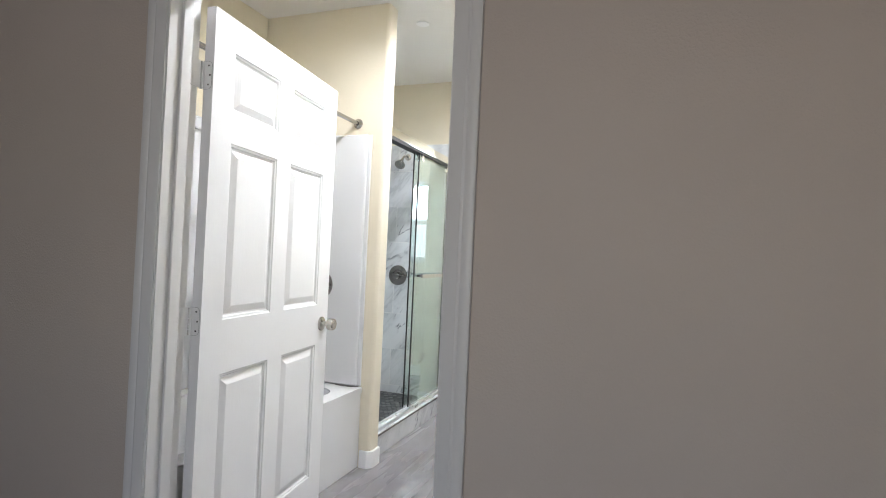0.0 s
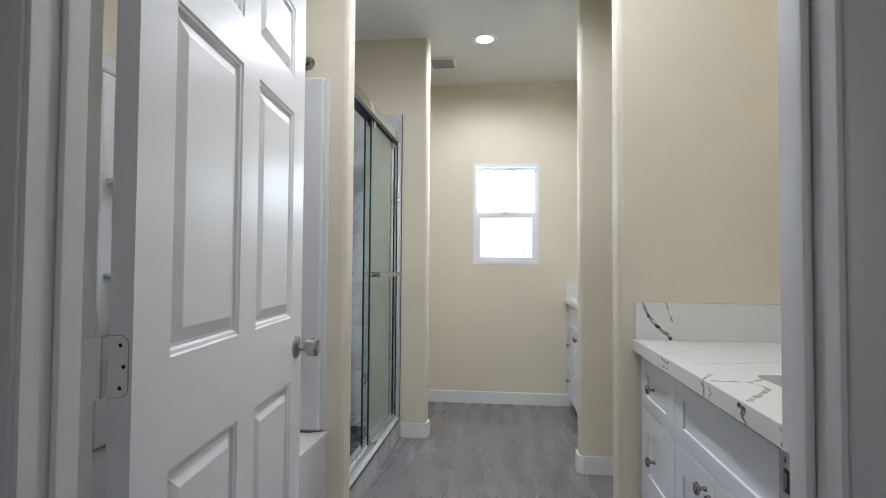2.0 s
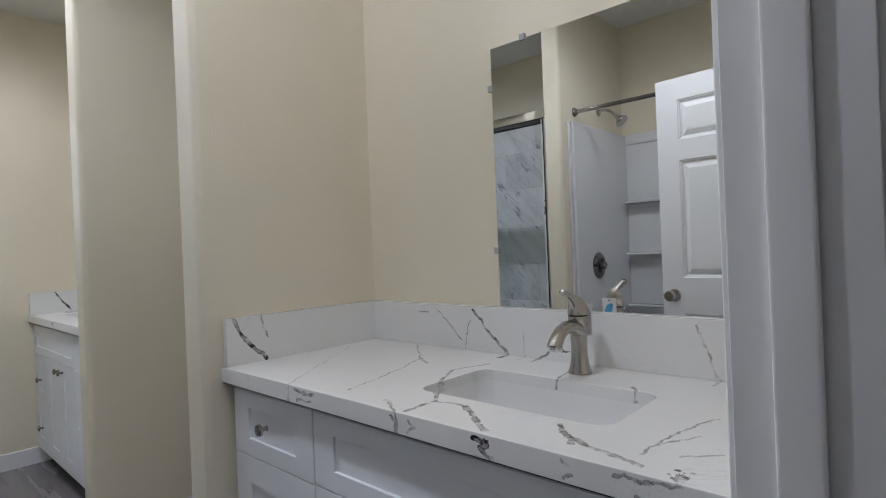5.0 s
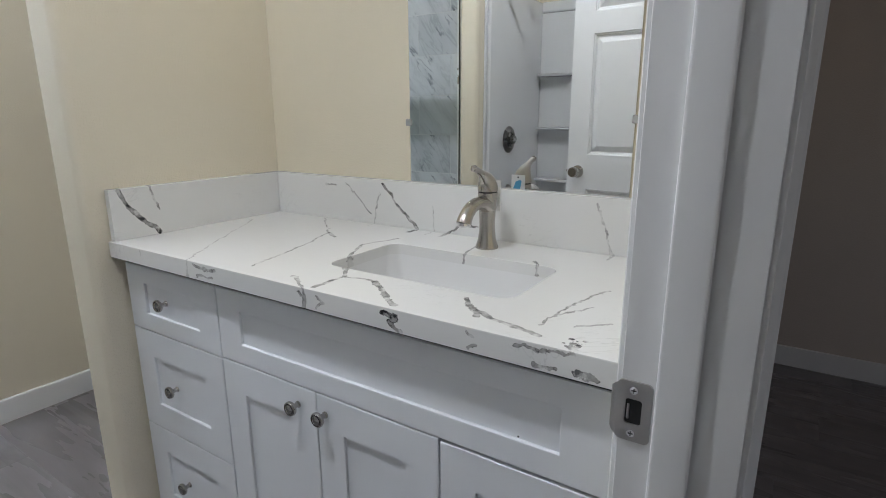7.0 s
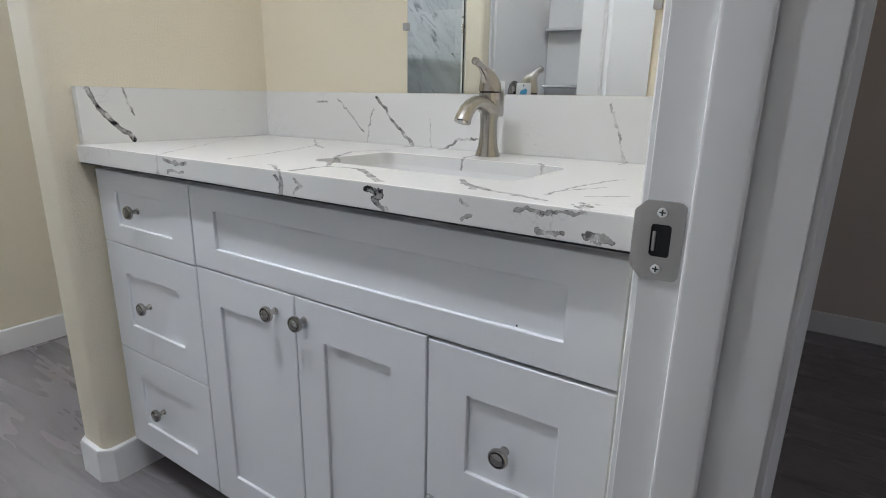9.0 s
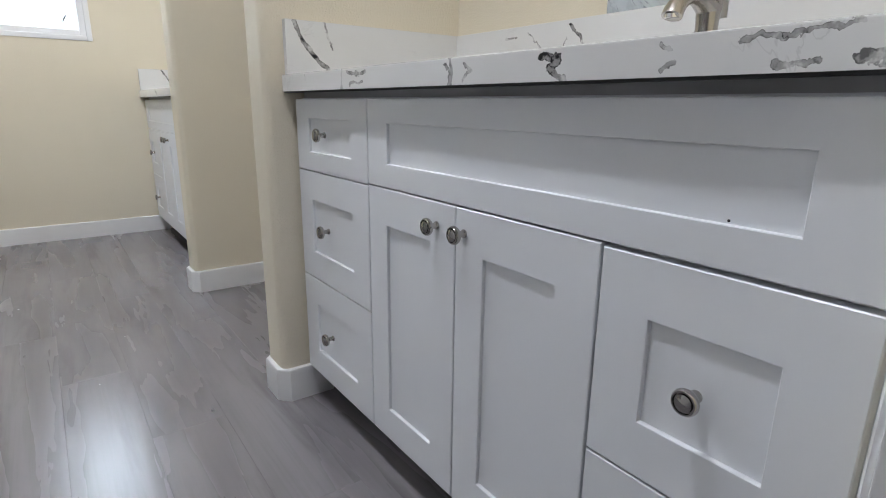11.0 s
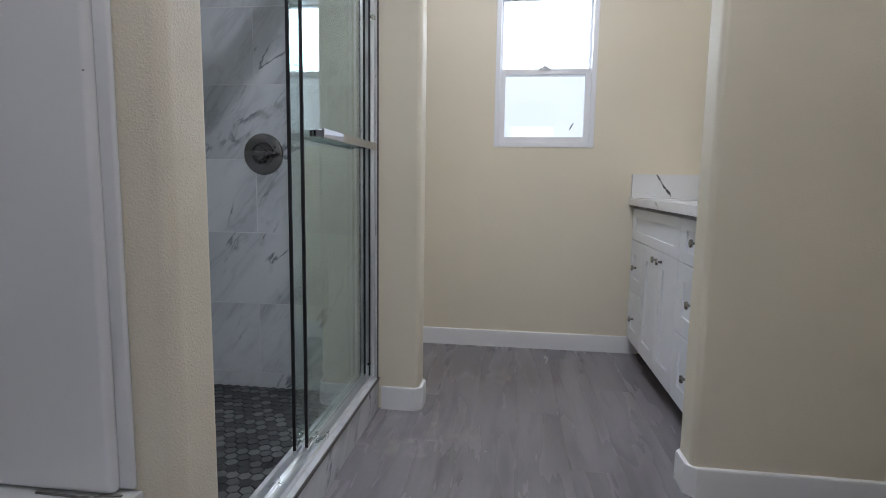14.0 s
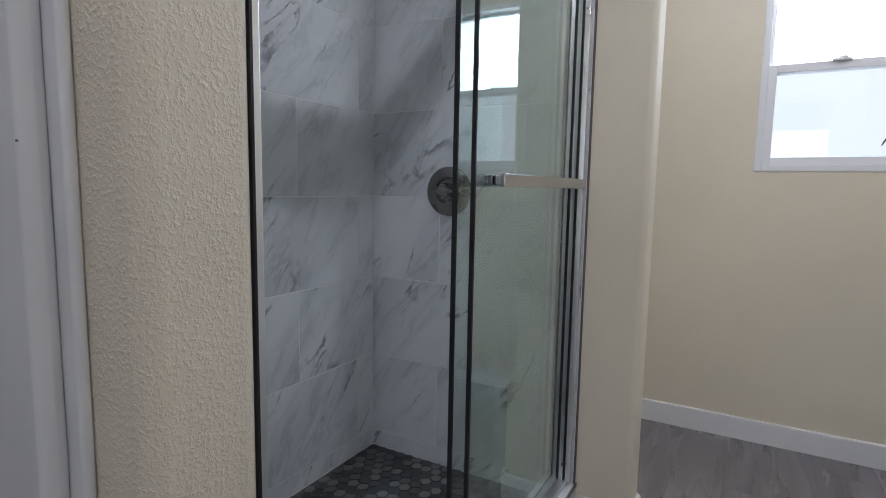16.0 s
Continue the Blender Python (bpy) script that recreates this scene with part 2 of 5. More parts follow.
def quartz(name, veins):
    """White quartz: faint random veining, and the bold veins as warped segments (a, b, width, darkness)."""
    m, nt, b = mat(name)
    c = coords(nt)
    w1 = noise_tex(nt, c, 16, 5, 0.65)
    w2 = noise_tex(nt, c, 70, 3, 0.6)
    warp = vmath(nt, "SCALE", vmath(nt, "SUBTRACT", w1.outputs[1], (0.5, 0.5, 0.5)).outputs[0], None, 0.030).outputs[0]
    warp2 = vmath(nt, "SCALE", vmath(nt, "SUBTRACT", w2.outputs[1], (0.5, 0.5, 0.5)).outputs[0], None, 0.012).outputs[0]
    p = vmath(nt, "ADD", vmath(nt, "ADD", c, warp).outputs[0], warp2).outputs[0]
    n1 = noise_tex(nt, c, 3.4, 6, 0.6, 1.6)
    thin = ramp(nt, math_node(nt, "ABSOLUTE", math_node(nt, "SUBTRACT", n1.outputs[0], 0.53)), 0.0, 0.008, 1, 0)
    thin = math_node(nt, "MULTIPLY", thin, ramp(nt, noise_tex(nt, c, 5, 3).outputs[0], 0.52, 0.68, 0, 0.22))
    col = mix(nt, noise_tex(nt, c, 2.5, 3).outputs[0], (0.74, 0.735, 0.72), (0.80, 0.80, 0.79))
    col = mix(nt, thin, col, (0.30, 0.29, 0.28))
    gaps = noise_tex(nt, c, 42, 4, 0.6)
    keep = {"top": (1, 1, 0), "side": (1, 0, 1), "front": (0, 1, 1)}
    for face, a, e, width, dark in veins:
        k = Vector(keep[face])
        ba = (Vector(e) - Vector(a)) * k
        pa = vmath(nt, "MULTIPLY", vmath(nt, "SUBTRACT", p, tuple(a)).outputs[0], tuple(k)).outputs[0]
        if face != "top":
            near = 0.05 if face == "front" else 0.03
            away = vmath(nt, "LENGTH", vmath(nt, "MULTIPLY", vmath(nt, "SUBTRACT", c, tuple(a)).outputs[0], tuple(Vector((1, 1, 1)) - k)).outputs[0]).outputs["Value"]
            dark = math_node(nt, "MULTIPLY", ramp(nt, away, near - 0.01, near, 1, 0), dark)
        h = math_node(nt, "DIVIDE", vmath(nt, "DOT_PRODUCT", pa, tuple(ba)).outputs["Value"], ba.length_squared, True)
        d = vmath(nt, "LENGTH", vmath(nt, "SUBTRACT", pa, vmath(nt, "SCALE", tuple(ba), None, h).outputs[0]).outputs[0]).outputs["Value"]
        width *= 0.58 if face == "front" else 0.66
        inside = ramp(nt, d, width * 0.86, width, 1, 0)
        rim = math_node(nt, "MULTIPLY", ramp(nt, d, width * 0.5, width * 0.8), ramp(nt, w2.outputs[0], 0.42, 0.54))
        core = math_node(nt, "MULTIPLY", ramp(nt, gaps.outputs[0], 0.36, 0.52, 0.25, 1.0), dark)
        shade = mix(nt, math_node(nt, "MAXIMUM", rim, ramp(nt, gaps.outputs[0], 0.53, 0.62)), (0.30, 0.29, 0.285), (0.018, 0.018, 0.020))
        col = mix(nt, math_node(nt, "MULTIPLY", inside, core), col, shade)
    link(nt, col, b.inputs["Base Color"])
    b.inputs["Roughness"].default_value = 0.2
    return m


TILE, HEX, PLANK = marble_tile(), hex_stone(), plank_wood()


# ---- mesh helpers ----
def box(bm, x0, x1, y0, y1, z0, z1, bevel=0.0, segments=2):
    """Adds a box, its edges rounded if bevel is given, to bm."""
    g = bmesh.ops.create_cube(bm, size=1.0)
    m = Matrix.Translation(((x0 + x1) / 2, (y0 + y1) / 2, (z0 + z1) / 2)) @ Matrix.Diagonal((abs(x1 - x0), abs(y1 - y0), abs(z1 - z0), 1))
    bmesh.ops.transform(bm, matrix=m, verts=g["verts"])
    if bevel:
        edges = list({e for v in g["verts"] for e in v.link_edges})
        bmesh.ops.bevel(bm, geom=edges, offset=bevel, segments=segments, profile=0.5, affect="EDGES")
    return bm


def boxed(*a, **k):
    return box(bmesh.new(), *a, **k)


def lathe(bm, profile, m, steps=28):
    """Adds a turned shape: profile of (radius, height) about z, placed by m. Ends with radius 0 close it."""
    rings = []
    for r, z in profile:
        if r < 1e-6:
            rings.append([bm.verts.new(m @ Vector((0, 0, z)))])
        else:
            rings.append([bm.verts.new(m @ Vector((r * math.cos(2 * math.pi * i / steps), r * math.sin(2 * math.pi * i / steps), z))) for i in range(steps)])
    for a, b in zip(rings, rings[1:]):
        for i in range(steps):
            j = (i + 1) % steps
            if len(a) == 1 and len(b) == 1:
                continue
            if len(a) == 1:
                bm.faces.new((a[0], b[i], b[j]))
            elif len(b) == 1:
                bm.faces.new((a[i], a[j], b[0]))
            else:
                bm.faces.new((a[i], a[j], b[j], b[i]))
    bmesh.ops.recalc_face_normals(bm, faces=bm.faces)
    return bm


def tube(bm, points, radii, steps=16, flat=1.0):
    """Adds a tube along points with a radius at each; flat squeezes it across."""
    pts = [Vector(p) for p in points]
    rings = []
    side = None
    for i, p in enumerate(pts):
        d = (pts[min(i + 1, len(pts) - 1)] - pts[max(i - 1, 0)]).normalized()
        if side is None:
            side = d.cross(Vector((0, 1, 0)) if abs(d.y) < 0.9 else Vector((1, 0, 0))).normalized()
        side = (side - d * side.dot(d)).normalized()
        other = d.cross(side)
        r = radii[i] if isinstance(radii, (list, tuple)) else radii
        rings.append([bm.verts.new(p + side * (r * flat * math.cos(2 * math.pi * k / steps)) + other * (r * math.sin(2 * math.pi * k / steps))) for k in range(steps)])
    for a, b in zip(rings, rings[1:]):
        for i in range(steps):
            bm.faces.new((a[i], a[(i + 1) % steps], b[(i + 1) % steps], b[i]))
    bm.faces.new(rings[0])
    bm.faces.new(rings[-1])
    bmesh.ops.recalc_face_normals(bm, faces=bm.faces)
    return bm


def prism(bm, outline, along, m):
    """Adds a profile outline (x, y) drawn out along z by along, placed by m."""
    lo = [bm.verts.new(m @ Vector((x, y, 0))) for x, y in outline]
    hi = [bm.verts.new(m @ Vector((x, y, along))) for x, y in outline]
    n = len(lo)
    for i in range(n):
        bm.faces.new((lo[i], lo[(i + 1) % n], hi[(i + 1) % n], hi[i]))
    bm.faces.new(lo)
    bm.faces.new(hi)
    bmesh.ops.recalc_face_normals(bm, faces=bm.faces)
    return bm


def weighted_normals(bm, limit):
    """Corner normals in which large faces outweigh small ones, so that flat faces stay flat beside rounded edges."""
    area = {f: f.calc_area() for f in bm.faces}
    out = []
    for f in bm.faces:
        for lp in f.loops:
            n = Vector()
            for g in lp.vert.link_faces:
                if g is f or g.normal.dot(f.normal) > limit:
                    n += g.normal * area[g]
            out.append(n.normalized() if n.length > 1e-12 else f.normal.copy())
    return out


def mesh_of(name, bm, material, smooth=True, crease=35):
    me = bpy.data.meshes.new(name)
    bm.normal_update()
    bm.to_mesh(me)
    me.materials.append(material)
    if smooth:
        me.shade_smooth()
        me.set_sharp_from_angle(angle=radians(crease))
        me.normals_split_custom_set(weighted_normals(bm, math.cos(radians(crease))))
    bm.free()
    return me


def part(name, bm, material, parent, label=""):
    """One mesh, given in world places, under a thing or a part."""
    ob = new(name, mesh_of(name, bm, material))
    ob.parent = parent
    ob.matrix_parent_inverse = parent.matrix_basis.inverted() if parent.parent is None else Matrix()
    return tagged(ob, label)


def thing(name, place, label, category, group=""):
    ob = new(name)
    ob.empty_display_size = 0.05
    ob.matrix_basis = Matrix.Translation(place)
    return tagged(ob, label, category, group)


def single(name, bm, material, label, category, group=""):
    return tagged(new(name, mesh_of(name, bm, material)), label, category, group)


def structure(name, bm, material, label="", category=""):
    return tagged(new(name, mesh_of(name, bm, material)), label, category or name.split("_")[0], kind="structure")


# ---- plan ----
CEILING = 2.75
HALL_Y, BATH_Y = 1.087, 1.204          # two faces of the wall with the door
JAMB_L, JAMB_R, JAMB_TOP = -1.172, -0.264, 2.048
WEST, EAST, FAR = -2.15, 0.42, 5.176
TUB_Y, SHOWER_Y = 2.73, 2.848           # two faces of the partition between tub and shower
PART_X = -1.272                        # its end
END_Y0, END_Y1, END_X = 4.176, 4.30, -1.137   # wall at the shower's end
WING_Y0, WING_Y1, WING_X = 2.535, 2.66, -0.192
PILLAR_Y0, PILLAR_Y1, PILLAR_X = 3.675, 3.80, -0.180
GLASS_X = -1.36


def bull_wall(name, x0, x1, y0, y1, end, label, material, r=0.022):
    """A wall along x whose free end (at x0 or x1) has rounded corners."""
    seg = 6
    pts = []
    if end == "x1":
        pts = [(x0, y0)]
        pts += [(x1 - r + r * math.sin(a), y0 + r - r * math.cos(a)) for a in (math.pi / 2 * i / seg for i in range(seg + 1))]
        pts += [(x1 - r + r * math.cos(a), y1 - r + r * math.sin(a)) for a in (math.pi / 2 * i / seg for i in range(seg + 1))]
        pts += [(x0, y1)]
    else:
        pts = [(x1, y0), (x1, y1)]
        pts += [(x0 + r - r * math.sin(a), y1 - r + r * math.cos(a)) for a in (math.pi / 2 * i / seg for i in range(seg + 1))]
        pts += [(x0 + r - r * math.cos(a), y0 + r - r * math.sin(a)) for a in (math.pi / 2 * i / seg for i in range(seg + 1))]
    return structure(name, prism(bmesh.new(), pts, CEILING, Matrix()), material, label, "wall")


# ---- walls, ceiling ----
b = bmesh.new()
box(b, -3.0, JAMB_L - 0.02, HALL_Y + 0.07, BATH_Y, 0, CEILING)
box(b, JAMB_R + 0.02, EAST, HALL_Y + 0.07, BATH_Y, 0, CEILING)
box(b, JAMB_L - 0.02, JAMB_R + 0.02, HALL_Y + 0.07, BATH_Y, JAMB_TOP + 0.02, CEILING)
structure("wall_south", b, WALL, "cream painted bathroom wall around the doorway", "wall")
b = bmesh.new()
box(b, -3.0, JAMB_L - 0.02, HALL_Y, HALL_Y + 0.07, 0, CEILING)
box(b, JAMB_R + 0.02, 2.22, HALL_Y, HALL_Y + 0.07, 0, CEILING)
box(b, JAMB_L - 0.02, JAMB_R + 0.02, HALL_Y, HALL_Y + 0.07, JAMB_TOP + 0.02, CEILING)
structure("wall_hall_north", b, HALL_PAINT, "beige painted hall wall around the doorway", "wall")
structure("wall_hall_east", boxed(2.22, 2.34, -2.6, HALL_Y + 0.07, 0, CEILING), HALL_PAINT, "beige painted hall wall", "wall")
structure("wall_hall_west", boxed(-3.12, -3.0, -2.6, HALL_Y + 0.07, 0, CEILING), HALL_PAINT, "beige painted hall wall", "wall")
# unseen wall, its opening made up to go with the hall's fill lamp
b = bmesh.new()
box(b, -3.12, -0.85, -2.6, -2.48, 0, CEILING)
box(b, 0.45, 2.34, -2.6, -2.48, 0, CEILING)
box(b, -0.85, 0.45, -2.6, -2.48, 0, 1.0)
box(b, -0.85, 0.45, -2.6, -2.48, 2.1, CEILING)
structure("wall_hall_south", b, HALL_PAINT, "unseen beige hall wall with an added opening at the fill lamp", "wall")
structure("wall_west", boxed(WEST - 0.12, WEST, BATH_Y, FAR, 0, CEILING), WALL, "cream painted bathroom wall", "wall")
structure("wall_east", boxed(EAST, EAST + 0.12, BATH_Y - 0.07, WING_Y0, 0, CEILING), WALL, "cream painted wall behind the vanity", "wall")
structure("wall_recess", boxed(1.3, 1.42, WING_Y1, PILLAR_Y0, 0, CEILING), WALL, "cream painted wall closing the recess", "wall")
structure("wall_east_far", boxed(EAST + 0.03, EAST + 0.15, PILLAR_Y1, FAR, 0, CEILING), WALL, "cream painted wall behind the far vanity", "wall")
bull_wall("wall_partition", WEST, PART_X, TUB_Y, SHOWER_Y, "x1", "cream textured wall between tub and shower", WALL_TEXT)
bull_wall("wall_shower_end", WEST, END_X, END_Y0, END_Y1, "x1", "cream wall at the end of the shower", WALL)
bull_wall("wall_wing", WING_X, 1.42, WING_Y0, WING_Y1, "x0", "cream textured wing wall beside the vanity", WALL_TEXT)
bull_wall("wall_pillar", PILLAR_X, 1.42, PILLAR_Y0, PILLAR_Y1, "x0", "cream wing wall beside the far vanity", WALL)
WX0, WX1, WZ0, WZ1 = -0.878, -0.326, 1.192, 2.042
b = bmesh.new()
box(b, WEST - 0.12, WX0, FAR, FAR + 0.14, 0, CEILING)
box(b, WX1, 0.57, FAR, FAR + 0.14, 0, CEILING)
box(b, WX0, WX1, FAR, FAR + 0.14, 0, WZ0)
box(b, WX0, WX1, FAR, FAR + 0.14, WZ1, CEILING)
structure("wall_north", b, WALL, "cream painted wall with a small window", "wall")
structure("ceiling", boxed(-3.12, 2.34, -2.6, FAR + 0.14, CEILING, CEILING + 0.1), CEIL, "white painted ceiling", "ceiling")
floor = structure("floor", boxed(-3.12, 2.34, -2.6, FAR + 0.14, -0.12, -0.008), SUBFLOOR, "grey wood-look vinyl plank floor", "floor")


# ---- baseboards ----
def baseboard(name, points, side=1, h=0.099, d=0.014):
    """A baseboard that follows points on the wall's foot; its face stands d off, to the left of the way (side 1)."""
    pts = [Vector((x, y, 0)) for x, y in points]
    offs = []
    for i, p in enumerate(pts):
        dirs = []
        if i > 0:
            dirs.append((p - pts[i - 1]).normalized())
        if i < len(pts) - 1:
            dirs.append((pts[i + 1] - p).normalized())
        ns = [Vector((-v.y, v.x, 0)) * side for v in dirs]
        n = sum(ns, Vector()) / len(ns)
        offs.append(n / max(n.length_squared, 0.3))
    section = [(0.0, 0.0), (d, 0.0), (d, h - 0.008), (d - 0.003, h - 0.002), (d - 0.007, h), (0.0, h)]
    bm = bmesh.new()
    rings = [[bm.verts.new(p + o * w + Vector((0, 0, z))) for w, z in section] for p, o in zip(pts, offs)]
    n = len(section)
    for a, c in zip(rings, rings[1:]):
        for i in range(n):
            bm.faces.new((a[i], a[(i + 1) % n], c[(i + 1) % n], c[i]))
    bm.faces.new(rings[0])
    bm.faces.new(rings[-1])
    bmesh.ops.recalc_face_normals(bm, faces=bm.faces)
    return structure(name, bm, TRIM, "white painted baseboard", "baseboard")


def nose(x, y, r, a0, a1, steps=1):
    return [(x + r * math.cos(radians(a0 + (a1 - a0) * i / steps)), y + r * math.sin(radians(a0 + (a1 - a0) * i / steps))) for i in range(steps + 1)]


R = 0.022
baseboard("baseboard_north", [(WEST, FAR), (-0.02, FAR)], -1)
baseboard("baseboard_shower_end", [(-1.30, END_Y0)] + nose(END_X - R, END_Y0 + R, R, -90, 0) + nose(END_X - R, END_Y1 - R, R, 0, 90) + [(WEST, END_Y1)], -1)
baseboard("baseboard_partition", [(-1.335, TUB_Y)] + nose(PART_X - R, TUB_Y + R, R, -90, 0) + [(PART_X, SHOWER_Y - 0.012)], -1)
baseboard("baseboard_wing", [(-0.045, WING_Y0)] + nose(WING_X + R, WING_Y0 + R, R, 270, 180) + nose(WING_X + R, WING_Y1 - R, R, 180, 90) + [(1.3, WING_Y1)], 1)
baseboard("baseboard_pillar", [(1.3, PILLAR_Y0)] + nose(PILLAR_X + R, PILLAR_Y0 + R, R, 270, 180) + nose(PILLAR_X + R, PILLAR_Y1 - R, R, 180, 90) + [(0.0, PILLAR_Y1)], 1)
baseboard("baseboard_recess", [(1.3, WING_Y1), (1.3, PILLAR_Y0)], 1)
baseboard("baseboard_hall_east", [(2.22, -2.48), (2.22, HALL_Y)], 1)
baseboard("baseboard_hall_north", [(2.22, HALL_Y), (JAMB_R + 0.075, HALL_Y)], 1)
baseboard("baseboard_hall_west", [(JAMB_L - 0.075, HALL_Y), (-3.0, HALL_Y)], 1)


# ---- doorway ----
frame_ob = tagged(new("door_frame_1", mesh_of("door_frame_1", boxed(JAMB_L, JAMB_R, HALL_Y, BATH_Y, JAMB_TOP, JAMB_TOP + 0.02, bevel=0.0015), TRIM)), "white painted door jambs and casing", "door frame", kind="structure")
part("jamb", boxed(JAMB_L - 0.02, JAMB_L, HALL_Y - 0.001, BATH_Y + 0.001, 0, JAMB_TOP + 0.02, bevel=0.0015), TRIM, frame_ob)
part("jamb", boxed(JAMB_R, JAMB_R + 0.02, HALL_Y - 0.001, BATH_Y + 0.001, 0, JAMB_TOP + 0.02, bevel=0.0015), TRIM, frame_ob)
STOP0, STOP1 = 1.130, 1.1685
for x0, x1 in ((JAMB_L, JAMB_L + 0.011), (JAMB_R - 0.011, JAMB_R)):
    part("door_stop", boxed(x0, x1, STOP0, STOP1, 0, JAMB_TOP, bevel=0.004), TRIM, frame_ob)
part("door_stop", boxed(JAMB_L + 0.011, JAMB_R - 0.011, STOP0, STOP1, JAMB_TOP - 0.011, JAMB_TOP, bevel=0.004), TRIM, frame_ob)
CASING = [(0.0, 0.0), (0.0, 0.006), (0.003, 0.008), (0.010, 0.0085), (0.014, 0.010), (0.034, 0.0125), (0.037, 0.0105), (0.041, 0.0105), (0.045, 0.0135), (0.055, 0.0155), (0.064, 0.0150), (0.069, 0.012), (0.069, 0.0)]
for y, out in ((HALL_Y, -1), (BATH_Y, 1)):
    for x, sx in ((JAMB_L - 0.006, -1), (JAMB_R + 0.006, 1)):
        m = Matrix(((sx, 0, 0, x), (0, out, 0, y), (0, 0, 1, 0), (0, 0, 0, 1)))
        part("casing", prism(bmesh.new(), CASING, JAMB_TOP + 0.006, m), TRIM, frame_ob)
    m = Matrix(((0, 0, 1, JAMB_L - 0.075), (0, out, 0, y), (1, 0, 0, JAMB_TOP + 0.006), (0, 0, 0, 1)))
    part("casing", prism(bmesh.new(), CASING, JAMB_R - JAMB_L + 0.150, m), TRIM, frame_ob)

# strike plate on the jamb
SZ, SY = 0.914, 1.1905


def plate(outer, hole, depth, m):
    """A flat plate with a hole; both outlines have the same number of corners."""
    bm = bmesh.new()
    rings = [[bm.verts.new(m @ Vector((u, v, d))) for u, v in pts] for pts, d in ((outer, 0), (outer, depth * 0.7), ([(u * 0.985, v * 0.99) for u, v in outer], depth), (hole, depth), (hole, 0))]
    n = len(outer)
    for a, c in zip(rings, rings[1:] + rings[:1]):
        for k in range(n):
            bm.faces.new((a[k], a[(k + 1) % n], c[(k + 1) % n], c[k]))
    bmesh.ops.recalc_face_normals(bm, faces=bm.faces)
    return bm


def corners(x0, x1, y0, y1, r, n=5):
    pts = []
    for cx, cy, a in ((x1 - r, y1 - r, 0), (x0 + r, y1 - r, 90), (x0 + r, y0 + r, 180), (x1 - r, y0 + r, 270)):
        pts += [(cx + r * math.cos(radians(a + 90 * i / n)), cy + r * math.sin(radians(a + 90 * i / n))) for i in range(n + 1)]
    return pts


JM = Matrix(((0, 0, -1, JAMB_R), (1, 0, 0, SY), (0, 1, 0, SZ), (0, 0, 0, 1)))
strike = part("strike_plate", plate(corners(-0.019, 0.0175, -0.035, 0.035, 0.006), corners(-0.009, 0.008, -0.0145, 0.0145, 0.003), 0.0022, JM), STEEL, frame_ob, "satin steel strike plate with two screws")
lip = bmesh.new()
for k in range(9):
    a0, a1 = radians(10 * k), radians(10 * (k + 1))
    quad = []
    for a in (a0, a1):
        for s_ in (-1, 1):
            quad.append(lip.verts.new((JAMB_R - 0.002 + 0.007 * (1 - math.cos(a)), SY + 0.0172 + 0.0075 * math.sin(a), SZ + s_ * (0.031 - 0.010 * (k + (a == a1)) / 9))))
    lip.faces.new((quad[0], quad[1], quad[3], quad[2]))
bmesh.ops.remove_doubles(lip, verts=lip.verts, dist=0.0002)
bmesh.ops.solidify(lip, geom=lip.faces[:], thickness=0.0012)
part("lip", lip, STEEL, strike)
part("latch_hole", boxed(JAMB_R - 0.0006, JAMB_R + 0.004, SY - 0.0092, SY + 0.0082, SZ - 0.0147, SZ + 0.0147), SEAL, strike)
part("latch_tab", boxed(JAMB_R - 0.0016, JAMB_R + 0.003, SY + 0.0035, SY + 0.0065, SZ - 0.010, SZ + 0.008, bevel=0.001), STEEL, strike)
for dz in (-0.025, 0.025):
    sc = part("screw", lathe(bmesh.new(), [(0, 0), (0.0047, 0), (0.0042, 0.0012), (0, 0.0016)], Matrix.Translation((JAMB_R - 0.0021, SY, SZ + dz)) @ Matrix.Rotation(radians(-90), 4, "Y"), 16), CHROME, strike)
    cross = bmesh.new()
    box(cross, JAMB_R - 0.0040, JAMB_R - 0.0034, SY - 0.0026, SY + 0.0026, SZ + dz - 0.0005, SZ + dz + 0.0005)
    box(cross, JAMB_R - 0.0040, JAMB_R - 0.0034, SY - 0.0005, SY + 0.0005, SZ + dz - 0.0026, SZ + dz + 0.0026)
    part("slot", cross, SEAL, strike)


